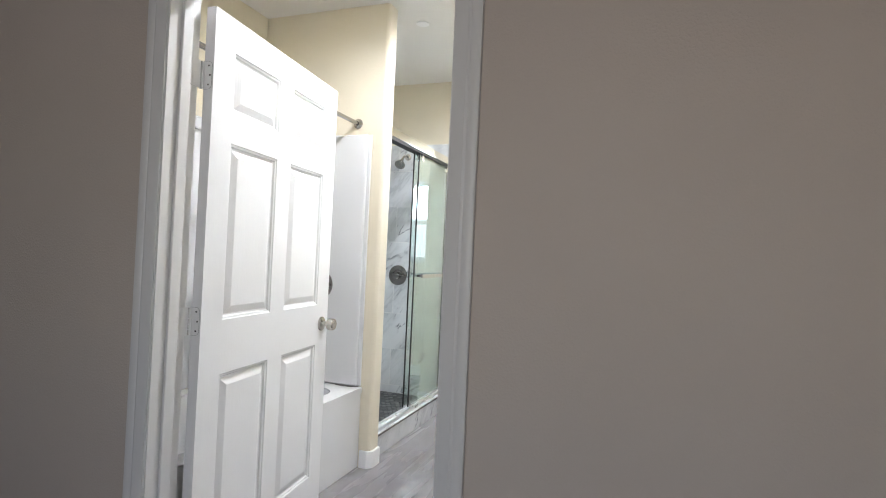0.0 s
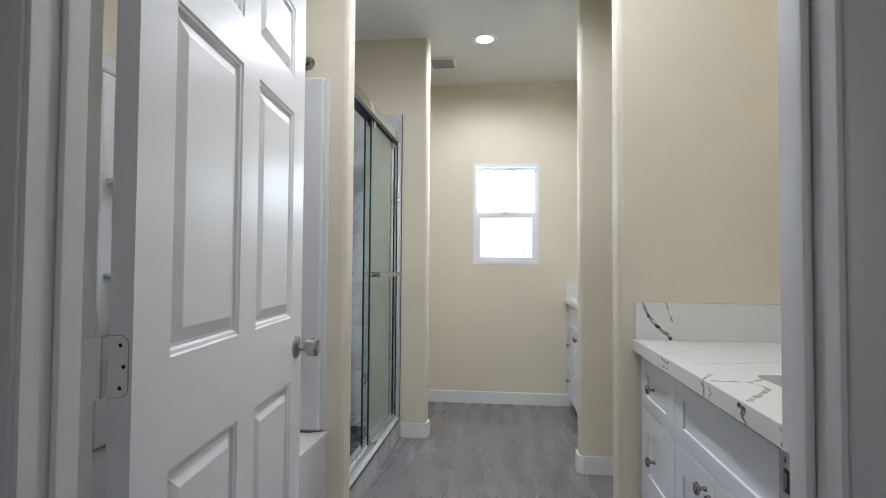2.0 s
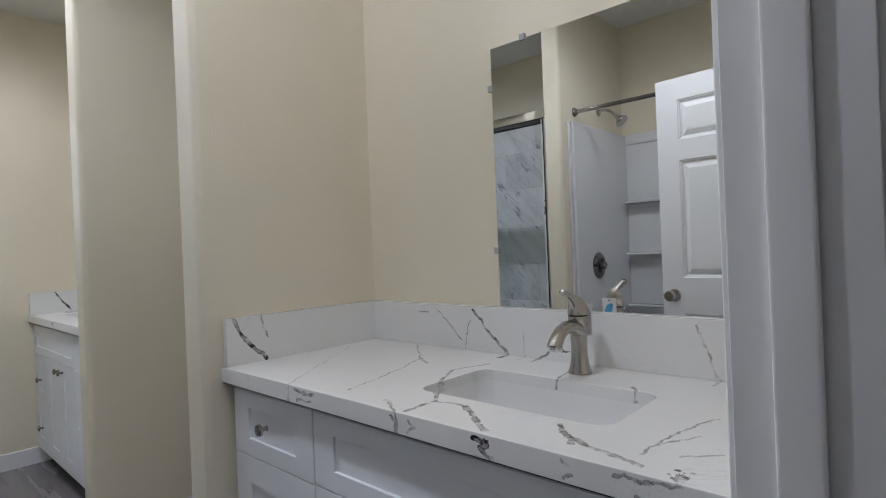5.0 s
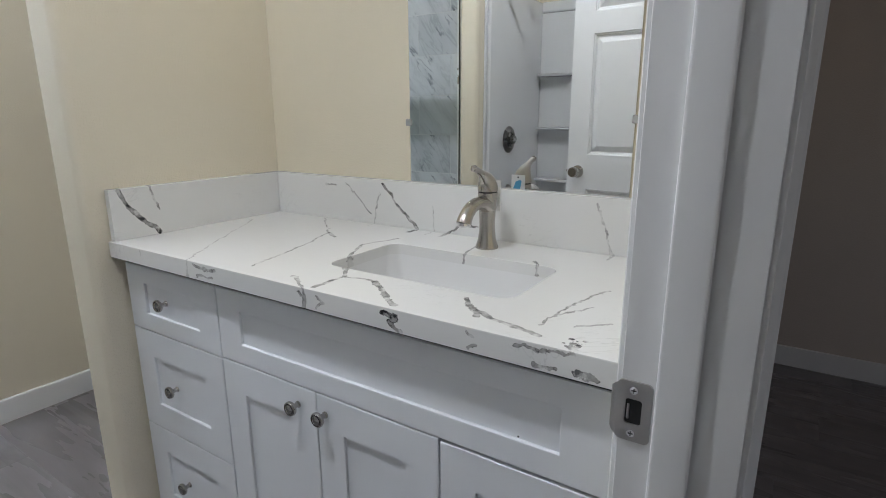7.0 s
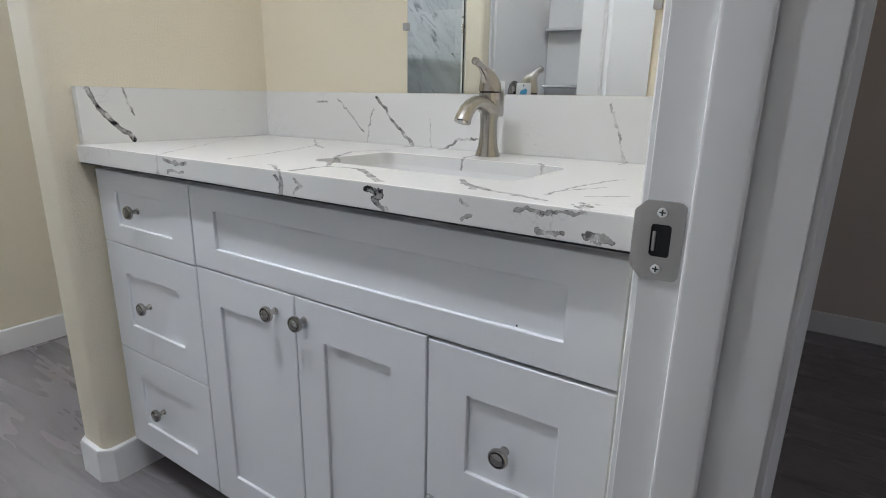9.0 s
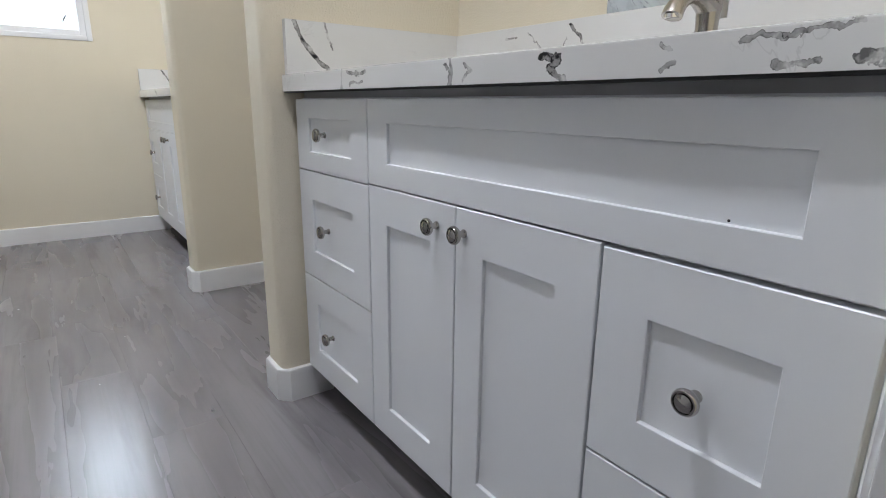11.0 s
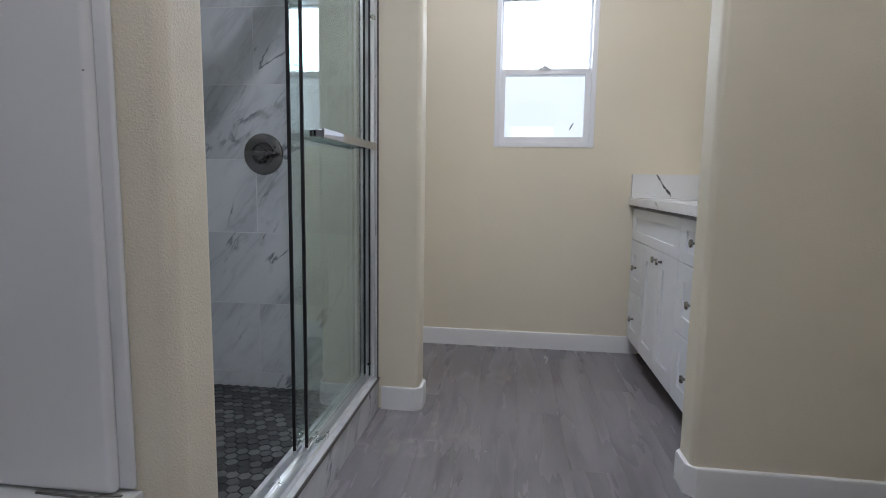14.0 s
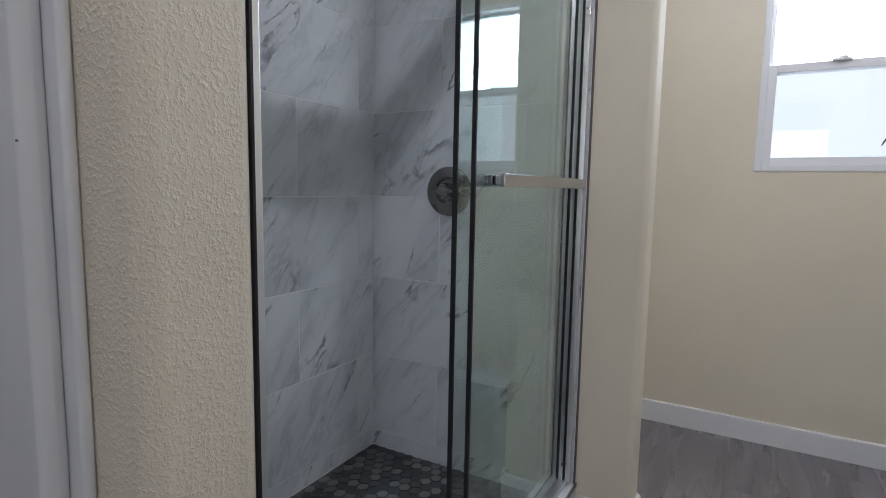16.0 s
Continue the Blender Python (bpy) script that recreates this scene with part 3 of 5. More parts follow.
# ---- door, six moulded panels, standing open ----
def door_slab(W, H, T, cols, rows):
    """A moulded slab in local places: x 0..W, z 0..H, faces at y 0 and T."""
    bm = bmesh.new()
    xs = sorted({0.0, W, *(v for c in cols for v in c)})
    zs = sorted({0.0, H, *(v for r in rows for v in r)})
    rings = [(0.0, 0.0), (0.003, 0.004), (0.009, 0.005), (0.013, 0.011), (0.019, 0.012), (0.041, 0.003), (0.045, 0.002)]
    for y, s in ((0.0, 1), (T, -1)):
        grid = {(x, z): bm.verts.new((x, y, z)) for x in xs for z in zs}
        for x0, x1 in zip(xs, xs[1:]):
            for z0, z1 in zip(zs, zs[1:]):
                quad = [grid[x0, z0], grid[x1, z0], grid[x1, z1], grid[x0, z1]]
                if (x0, x1) in cols and (z0, z1) in rows:
                    last = quad
                    for inset, depth in rings[1:]:
                        ring = [bm.verts.new((px, y + s * depth, pz)) for px, pz in ((x0 + inset, z0 + inset), (x1 - inset, z0 + inset), (x1 - inset, z1 - inset), (x0 + inset, z1 - inset))]
                        for i in range(4):
                            bm.faces.new((last[i], last[(i + 1) % 4], ring[(i + 1) % 4], ring[i]))
                        last = ring
                    bm.faces.new(last)
                else:
                    bm.faces.new(quad)
        if y == 0.0:
            front = grid
        else:
            for a, c in zip(xs, xs[1:]):
                for z in (0.0, H):
                    bm.faces.new((front[a, z], front[c, z], grid[c, z], grid[a, z]))
            for a, c in zip(zs, zs[1:]):
                for x in (0.0, W):
                    bm.faces.new((front[x, a], front[x, c], grid[x, c], grid[x, a]))
    bmesh.ops.recalc_face_normals(bm, faces=bm.faces)
    return bm


def wood_paint():
    m, nt, bs = mat("white_embossed_door_paint")
    bs.inputs["Base Color"].default_value = (0.80, 0.80, 0.81, 1)
    bs.inputs["Roughness"].default_value = 0.31
    c = coords(nt)
    w = noise_tex(nt, vmath(nt, "MULTIPLY", c, (90, 90, 5)).outputs[0], 1.0, 5, 0.6, 2.2)
    bump(nt, bs, w.outputs[0], 0.17, 0.002)
    return m


DOOR_PAINT = wood_paint()
DOOR_AT = Matrix.Translation((-1.135, 1.232, 0.012)) @ Matrix.Rotation(radians(96.1), 4, "Z")
DW, DH, DT = 0.908, 2.024, 0.035
slab = door_slab(DW, DH, DT, [(0.108, 0.402), (0.503, 0.797)], [(0.205, 0.815), (1.000, 1.602), (1.706, 1.912)])
bmesh.ops.transform(slab, matrix=DOOR_AT, verts=slab.verts)
door = tagged(new("door_1", mesh_of("door_1", slab, DOOR_PAINT, crease=12)), "white six-panel moulded door standing open", "door", kind="structure")


for side, y in ((1, 0.0), (-1, DT)):
    m = DOOR_AT @ Matrix.Translation((DW - 0.062, y, 0.908)) @ Matrix.Rotation(radians(90 * side), 4, "X")
    kn = part("door_handle", lathe(bmesh.new(), [(0, 0), (0.033, 0), (0.033, 0.004), (0.030, 0.008), (0.014, 0.012), (0.0125, 0.018), (0.0125, 0.030), (0.017, 0.032), (0.025, 0.036), (0.0265, 0.042), (0.0275, 0.058), (0.0265, 0.066), (0.024, 0.069), (0, 0.069)], m, 32), NICKEL, door, "satin nickel round door knob")
    part("knob_button", lathe(bmesh.new(), [(0, 0.068), (0.019, 0.068), (0.0185, 0.0705), (0, 0.0705)], m, 24), DARK_NICKEL, kn)
latch = bmesh.new()
box(latch, DW - 0.0005, DW + 0.0015, 0.006, 0.029, 0.88, 0.937)
box(latch, DW, DW + 0.010, 0.010, 0.025, 0.902, 0.916, bevel=0.002)
bmesh.ops.transform(latch, matrix=DOOR_AT, verts=latch.verts)
part("latch", latch, NICKEL, door)
def leaf_outline(y0, y1, h, r, n=5):
    """A hinge leaf: square at y1, where the barrel is, round-cornered at y0."""
    low = [(y0 + r - r * math.sin(math.pi / 2 * k / n), -h + r - r * math.cos(math.pi / 2 * k / n)) for k in range(n + 1)]
    return [(y1, -h)] + low + [(a, -c) for a, c in reversed(low)] + [(y1, h)]


for z in (0.20, 1.005, 1.80):
    to_edge = DOOR_AT @ Matrix(((0, 0, -1, -0.0002), (1, 0, 0, 0), (0, 1, 0, z), (0, 0, 0, 1)))
    hg = part("hinge", prism(bmesh.new(), leaf_outline(0.006, 0.0365, 0.0445, 0.014), 0.0022, to_edge), TRIM, door, "white painted butt hinge with dark screws")
    part("hinge_rebate", prism(bmesh.new(), leaf_outline(0.0045, 0.036, 0.0458, 0.015), 0.0008, to_edge), RAIL_GREY, hg)
    for k in range(5):
        z0 = z - 0.0445 + k * 0.0178
        b = tube(bmesh.new(), [(-0.004, 0.0405, z0 + 0.0006), (-0.004, 0.0405, z0 + 0.0172)], 0.0062, 14)
        bmesh.ops.transform(b, matrix=DOOR_AT, verts=b.verts)
        part("knuckle", b, TRIM, hg)
    b = prism(bmesh.new(), leaf_outline(STOP1 + 0.003, BATH_Y + 0.010, 0.0445, 0.012), 0.0016, Matrix(((0, 0, 1, JAMB_L - 0.0004), (1, 0, 0, 0), (0, 1, 0, z + 0.012), (0, 0, 0, 1))))
    part("jamb_leaf", b, TRIM, hg)
    for yy, dz in ((0.0165, 0.031), (0.0115, 0.0), (0.0165, -0.031)):
        part("screw", lathe(bmesh.new(), [(0, 0), (0.0032, 0), (0.0028, 0.0006), (0, 0.0007)], DOOR_AT @ Matrix.Translation((-0.0023, yy, z + dz)) @ Matrix.Rotation(radians(-90), 4, "Y"), 10), SEAL, hg)


# ---- window ----
win = tagged(new("window_1", mesh_of("window_1", boxed(WX0 + 0.002, WX1 - 0.002, FAR + 0.115, FAR + 0.13, WZ0 + 0.002, WZ0 + 0.02), VINYL)), "small white vinyl single-hung window", "window", kind="structure")


def rect_frame(bm, x0, x1, z0, z1, w, y0, y1, bevel=0.003):
    box(bm, x0, x0 + w, y0, y1, z0, z1, bevel=bevel)
    box(bm, x1 - w, x1, y0, y1, z0, z1, bevel=bevel)
    box(bm, x0 + w, x1 - w, y0, y1, z0, z0 + w, bevel=bevel)
    box(bm, x0 + w, x1 - w, y0, y1, z1 - w, z1, bevel=bevel)
    return bm


part("window_frame", rect_frame(bmesh.new(), WX0 - 0.006, WX1 + 0.006, WZ0 - 0.006, WZ1 + 0.006, 0.028, FAR - 0.004, FAR + 0.10), VINYL, win)
RAILZ = 1.612
up = part("upper_sash", rect_frame(bmesh.new(), WX0 + 0.020, WX1 - 0.020, RAILZ - 0.02, WZ1 - 0.020, 0.016, FAR + 0.05, FAR + 0.085), VINYL, win)
lo = part("lower_sash", rect_frame(bmesh.new(), WX0 + 0.019, WX1 - 0.019, WZ0 + 0.019, RAILZ + 0.014, 0.034, FAR + 0.012, FAR + 0.046), VINYL, win)
b = bmesh.new()
box(b, -0.64, -0.575, FAR + 0.0, FAR + 0.02, RAILZ + 0.010, RAILZ + 0.020, bevel=0.003)
box(b, -0.62, -0.59, FAR - 0.004, FAR + 0.016, RAILZ + 0.016, RAILZ + 0.028, bevel=0.004)
part("sash_lock", b, VINYL, lo)
for host, y, z0, z1, dx in ((up, FAR + 0.066, RAILZ - 0.006, WZ1 - 0.034, 0.034), (lo, FAR + 0.028, WZ0 + 0.05, RAILZ - 0.018, 0.05)):
    pane = part("pane", boxed(WX0 + dx, WX1 - dx, y, y + 0.004, z0, z1), WINDOW_GLASS, host)
    pane.visible_shadow = False
tube_b = tube(bmesh.new(), [(-0.455, FAR + 0.026, 1.287), (-0.447, FAR + 0.0265, 1.305), (-0.434, FAR + 0.026, 1.326)], [0.002, 0.0035, 0.002], 6)
part("sticker_scrap", tube_b, CAULK, lo, "dark scrap stuck to the pane")
part("sticker_scrap", tube(bmesh.new(), [(-0.742, FAR + 0.064, 1.857), (-0.739, FAR + 0.0635, 1.868), (-0.733, FAR + 0.064, 1.880)], [0.0015, 0.0028, 0.0015], 6), RAIL_GREY, up, "small scrap stuck to the pane")
backdrop = structure("backdrop", boxed(-2.6, 1.4, 6.6, 6.62, 0.4, 4.2), SKY_GLOW, "bright overcast sky outside the window", "backdrop")
# added panel; its own glow gives the lower pane a pale blue brightness
structure("backdrop_low", boxed(-1.6, 0.4, 5.50, 5.52, 0.6, 1.675), LOW_PANE_GLOW, "added pale glowing panel behind the lower pane", "backdrop")


# ---- vanities ----
def shaker(M, v0, v1, z0, z1, st, rail, t=0.019, sink=0.0065):
    """A shaker front in one piece, its face at local x = -t: eased edges, and a sunken panel within stiles and rails."""
    bm = bmesh.new()
    loops = [(0.0, 0.0, 0.0, 0.001), (-t + 0.0015, 0.0, 0.0, 0.0), (-t, 0.0015, 0.0015, 0.0), (-t, st - 0.001, rail - 0.001, 0.0), (-t + 0.0012, st, rail, 0.0), (-t + sink, st + 0.0004, rail + 0.0004, 0.0)]
    rings = []
    for x, dv, dz, _ in loops:
        rings.append([bm.verts.new((x, v, z)) for v, z in ((v0 + dv, z0 + dz), (v1 - dv, z0 + dz), (v1 - dv, z1 - dz), (v0 + dv, z1 - dz))])
    for a, c in zip(rings, rings[1:]):
        for k in range(4):
            bm.faces.new((a[k], a[(k + 1) % 4], c[(k + 1) % 4], c[k]))
    bm.faces.new(rings[0])
    bm.faces.new(rings[-1])
    bmesh.ops.transform(bm, matrix=M, verts=bm.verts)
    bmesh.ops.recalc_face_normals(bm, faces=bm.faces)
    return bm


def vanity(M, base, label):
    """A vanity cabinet, its face at local x = 0 looking to -x, local y from the drawer stack's end."""
    L = 1.288
    th = thing("vanity_cabinet", base, label, "cabinet")

    def moved(bm):
        bmesh.ops.transform(bm, matrix=M, verts=bm.verts)
        bmesh.ops.recalc_face_normals(bm, faces=bm.faces)
        return bm

    body = bmesh.new()
    box(body, 0.001, 0.019, 0, L, 0.100, 0.852)
    box(body, 0.019, 0.506, 0, 0.018, 0.100, 0.866)
    box(body, 0.019, 0.49, L - 0.018, L, 0.100, 0.866)
    box(body, 0.019, 0.506, 0.018, L - 0.018, 0.100, 0.115)
    box(body, 0.491, 0.506, 0.018, L - 0.018, 0.115, 0.866)
    part("body", moved(body), CABINET, th)
    # rail is grey, not white: the overhang's shade is in its colour
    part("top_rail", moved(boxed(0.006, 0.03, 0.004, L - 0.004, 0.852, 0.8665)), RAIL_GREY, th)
    # near-black colour puts the recess's shade into the toe kick
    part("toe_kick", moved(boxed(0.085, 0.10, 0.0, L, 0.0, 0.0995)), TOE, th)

    def knob(parent, v, z):
        m = M @ Matrix.Translation((-0.019, v, z)) @ Matrix.Rotation(radians(-90), 4, "Y")
        prof = [(0, 0), (0.0075, 0), (0.0075, 0.002), (0.0055, 0.005), (0.005, 0.013), (0.008, 0.016), (0.0145, 0.018), (0.0160, 0.021), (0.0156, 0.0245), (0.0140, 0.0268), (0.0122, 0.0268), (0.0116, 0.0245), (0.0108, 0.0245), (0.0102, 0.0270), (0.006, 0.0288), (0, 0.0294)]
        part("knob", lathe(bmesh.new(), prof, m, 22), DARK_NICKEL, parent, "polished nickel cabinet knob")

    for z0, z1, st, rail, kz in ((0.674, 0.8495, 0.078, 0.047, 0.766), (0.387, 0.671, 0.078, 0.073, 0.532), (0.102, 0.384, 0.078, 0.073, 0.246)):
        d = part("drawer_front", shaker(M, 0.004, 0.384, z0, z1, st, rail), CABINET, th)
        knob(d, 0.177, kz)
    part("false_front", shaker(M, 0.388, L - 0.006, 0.677, 0.8495, 0.076, 0.047), CABINET, th)
    for v0, v1, kv in ((0.388, 0.688, 0.636), (0.691, 0.988, 0.714)):
        d = part("door", shaker(M, v0, v1, 0.102, 0.674, 0.072, 0.076), CABINET, th)
        knob(d, kv, 0.632)
    for z0, z1, kz in ((0.387, 0.671, 0.529), (0.102, 0.384, 0.243)):
        d = part("drawer_front", shaker(M, 0.992, L - 0.006, z0, z1, 0.072, 0.075), CABINET, th)
        knob(d, 1.132, kz)
    return th


FACE_X = -0.096
M1 = Matrix(((1, 0, 0, FACE_X), (0, -1, 0, 2.528), (0, 0, 1, 0), (0, 0, 0, 1)))
M2 = Matrix(((1, 0, 0, FACE_X + 0.032), (0, 1, 0, 3.884), (0, 0, 1, 0), (0, 0, 0, 1)))
van1 = vanity(M1, (0.15, 1.9, 0), "white shaker vanity cabinet with drawers and two doors")
part("paint_chip", lathe(bmesh.new(), [(0, 0), (0.0022, 0), (0.0016, 0.0005), (0, 0.0006)], Matrix.Translation((FACE_X - 0.0121, 1.392, 0.7275)) @ Matrix.Rotation(radians(-90), 4, "Y"), 7), SEAL, van1, "small dark paint chip")
vanity(M2, (0.15, 4.55, 0), "white shaker vanity cabinet against the window wall")


def rounded_rect(x0, x1, y0, y1, r, n=6):
    pts = []
    for cx, cy, a in ((x1 - r, y1 - r, 0), (x0 + r, y1 - r, 90), (x0 + r, y0 + r, 180), (x1 - r, y0 + r, 270)):
        pts += [(cx + r * math.cos(radians(a + 90 * i / n)), cy + r * math.sin(radians(a + 90 * i / n))) for i in range(n + 1)]
    return pts


def slab_with_hole(x0, x1, y0, y1, z0, z1, hole):
    bm = bmesh.new()
    outer = [(x1, y1), (x0, y1), (x0, y0), (x1, y0)]
    q = len(hole) // 4
    top_o = [bm.verts.new((x, y, z1)) for x, y in outer]
    bot_o = [bm.verts.new((x, y, z0)) for x, y in outer]
    top_h = [bm.verts.new((x, y, z1)) for x, y in hole]
    bot_h = [bm.verts.new((x, y, z0)) for x, y in hole]
    for o, h in ((top_o, top_h), (bot_o, bot_h)):
        for k in range(4):
            for i in range(k * q, k * q + q - 1):
                bm.faces.new((o[k], h[i], h[i + 1]))
            bm.faces.new((o[k], h[k * q + q - 1], h[(k * q + q) % len(h)], o[(k + 1) % 4]))
    for i in range(4):
        bm.faces.new((top_o[i], top_o[(i + 1) % 4], bot_o[(i + 1) % 4], bot_o[i]))
    for i in range(len(hole)):
        j = (i + 1) % len(hole)
        bm.faces.new((top_h[i], top_h[j], bot_h[j], bot_h[i]))
    bmesh.ops.recalc_face_normals(bm, faces=bm.faces)
    sharp = [e for e in bm.edges if all(v in set(top_o) for v in e.verts) or all(v in set(top_h) for v in e.verts)]
    bmesh.ops.bevel(bm, geom=sharp, offset=0.003, segments=2, profile=0.5, affect="EDGES")
    return bm


def basin(name_place, hole_box, z, label):
    """An undermount rectangular basin below the worktop's hole."""
    x0, x1, y0, y1 = hole_box
    bm = bmesh.new()
    levels = [(0.0012, 0.0, 0.031), (0.0025, -0.030, 0.034), (0.008, -0.066, 0.042), (0.020, -0.094, 0.055), (0.040, -0.111, 0.062), (0.068, -0.119, 0.045), (0.100, -0.121, 0.014)]
    rings = [[bm.verts.new((x, y, z + dz)) for x, y in rounded_rect(x0 + inset, x1 - inset, y0 + inset, y1 - inset, r)] for inset, dz, r in levels]
    for a, c in zip(rings, rings[1:]):
        for i in range(len(a)):
            j = (i + 1) % len(a)
            bm.faces.new((a[i], a[j], c[j], c[i]))
    bm.faces.new(rings[-1])
    bmesh.ops.recalc_face_normals(bm, faces=bm.faces)
    th = thing("sink", name_place, label, "sink")
    part("bowl", bm, CERAMIC, th)
    part("drain", lathe(bmesh.new(), [(0, 0.0), (0.022, 0.0), (0.022, 0.003), (0.015, 0.004), (0, 0.002)], Matrix.Translation(((x0 + x1) / 2 + 0.02, (y0 + y1) / 2, z - 0.1205)), 20), CHROME, th)
    return th


CT0, CT1 = 0.8675, 0.908
S1 = (0.002, 0.238, 1.466, 1.908)
VEINS1 = [  # on the top, the side splash, and the front edge and back splash
    ("top", (-0.098, 2.028, 0.908), (0.088, 2.077, 0.908), 0.0040, 0.60),
    ("top", (0.088, 2.077, 0.908), (0.237, 2.132, 0.908), 0.0040, 0.60),
    ("top", (0.237, 2.132, 0.908), (0.385, 2.293, 0.908), 0.0040, 0.60),
    ("top", (0.237, 2.132, 0.908), (0.208, 2.076, 0.908), 0.0060, 0.80),
    ("top", (0.281, 1.927, 0.908), (0.180, 1.961, 0.908), 0.0060, 0.65),
    ("top", (0.180, 1.961, 0.908), (0.040, 1.884, 0.908), 0.0060, 0.65),
    ("top", (0.040, 1.884, 0.908), (-0.049, 1.808, 0.908), 0.0080, 0.80),
    ("top", (-0.049, 1.808, 0.908), (-0.129, 1.807, 0.908), 0.0080, 0.80),
    ("top", (-0.049, 1.808, 0.908), (-0.041, 1.736, 0.908), 0.0060, 0.70),
    ("top", (-0.041, 1.736, 0.908), (-0.128, 1.621, 0.908), 0.0100, 0.80),
    ("top", (-0.029, 1.533, 0.908), (-0.100, 1.475, 0.908), 0.0090, 0.80),
    ("top", (-0.062, 1.510, 0.908), (-0.096, 1.448, 0.908), 0.0090, 0.75),
    ("top", (-0.096, 1.448, 0.908), (-0.107, 1.405, 0.908), 0.0090, 0.75),
    ("top", (-0.107, 1.405, 0.908), (-0.114, 1.359, 0.908), 0.0090, 0.75),
    ("top", (-0.080, 1.376, 0.908), (-0.008, 1.372, 0.908), 0.0040, 0.70),
    ("top", (-0.008, 1.372, 0.908), (0.094, 1.355, 0.908), 0.0040, 0.70),
    ("top", (0.094, 1.355, 0.908), (0.144, 1.337, 0.908), 0.0040, 0.70),
    ("top", (-0.019, 1.368, 0.908), (0.042, 1.333, 0.908), 0.0030, 0.60),
    ("top", (-0.053, 1.329, 0.908), (-0.015, 1.282, 0.908), 0.0040, 0.60),
    ("top", (0.236, 1.701, 0.908), (0.361, 1.714, 0.908), 0.0050, 0.70),
    ("top", (0.265, 1.534, 0.908), (0.195, 1.497, 0.908), 0.0050, 0.70),
    ("top", (-0.173, 2.174, 0.908), (0.255, 2.473, 0.908), 0.0030, 0.35),
    ("top", (-0.097, 1.897, 0.908), (-0.145, 1.821, 0.908), 0.0060, 0.70),
    ("side", (-0.111, 2.515, 1.036), (-0.069, 2.515, 0.968), 0.0090, 1.00),
    ("side", (-0.069, 2.515, 0.968), (-0.017, 2.515, 0.915), 0.0090, 1.00),
    ("side", (-0.028, 2.515, 1.036), (-0.010, 2.515, 0.979), 0.0050, 0.70),
    ("front", (0.400, 2.298, 1.015), (0.400, 2.254, 1.014), 0.0050, 0.90),
    ("front", (0.400, 2.213, 1.021), (0.400, 2.116, 0.938), 0.0040, 0.70),
    ("front", (0.400, 2.071, 1.028), (0.400, 2.005, 0.962), 0.0070, 1.00),
    ("front", (0.400, 2.005, 0.962), (0.400, 1.939, 0.905), 0.0070, 1.00),
    ("front", (0.400, 2.082, 0.997), (0.400, 2.106, 0.909), 0.0030, 0.60),
    ("front", (0.400, 1.896, 0.978), (0.400, 1.894, 0.907), 0.0025, 0.60),
    ("front", (0.400, 1.858, 0.902), (0.400, 1.810, 0.934), 0.0050, 0.80),
    ("front", (0.400, 1.810, 0.934), (0.400, 1.758, 0.935), 0.0050, 0.80),
    ("front", (0.400, 1.444, 1.024), (0.400, 1.418, 0.955), 0.0040, 0.60),
    ("front", (0.400, 1.418, 0.955), (0.400, 1.401, 0.899), 0.0040, 0.60),
    ("front", (-0.143, 2.170, 0.899), (-0.143, 2.093, 0.895), 0.0070, 0.80),
    ("front", (-0.143, 2.162, 0.878), (-0.143, 2.106, 0.880), 0.0050, 0.70),
    ("front", (-0.143, 1.837, 0.899), (-0.143, 1.830, 0.892), 0.0040, 0.90),
    ("front", (-0.143, 1.785, 0.900), (-0.143, 1.771, 0.890), 0.0060, 0.75),
    ("front", (-0.143, 1.771, 0.890), (-0.143, 1.788, 0.874), 0.0060, 0.75),
    ("front", (-0.143, 1.634, 0.897), (-0.143, 1.603, 0.895), 0.0100, 1.00),
    ("front", (-0.143, 1.603, 0.895), (-0.143, 1.616, 0.881), 0.0100, 1.00),
    ("front", (-0.143, 1.616, 0.881), (-0.143, 1.589, 0.872), 0.0100, 1.00),
    ("front", (-0.143, 1.467, 0.899), (-0.143, 1.459, 0.893), 0.0070, 0.95),
    ("front", (-0.143, 1.450, 0.877), (-0.143, 1.461, 0.871), 0.0060, 0.80),
    ("front", (-0.143, 1.390, 0.895), (-0.143, 1.350, 0.900), 0.0062, 0.8),
    ("front", (-0.143, 1.350, 0.901), (-0.143, 1.299, 0.9025), 0.0035, 0.9),
    ("front", (-0.143, 1.358, 0.876), (-0.143, 1.325, 0.875), 0.0068, 0.85),
    ("front", (-0.143, 1.298, 0.876), (-0.143, 1.270, 0.874), 0.0090, 0.85),
    ("front", (-0.143, 2.386, 0.903), (-0.143, 2.383, 0.891), 0.0030, 0.60),
]
QUARTZ1 = quartz("white_quartz_with_charcoal_veins", VEINS1)
VEINS2 = [("side", (0.03, 5.155, 1.035), (0.11, 5.155, 0.92), 0.008, 1.0), ("front", (-0.108, 4.6, 0.895), (-0.108, 4.55, 0.88), 0.012, 0.8), ("top", (0.1, 4.3, 0.905), (0.0, 4.5, 0.905), 0.008, 0.7), ("top", (0.2, 5.0, 0.905), (-0.02, 4.9, 0.905), 0.006, 0.6)]
QUARTZ2 = quartz("white_quartz_with_grey_veins", VEINS2)


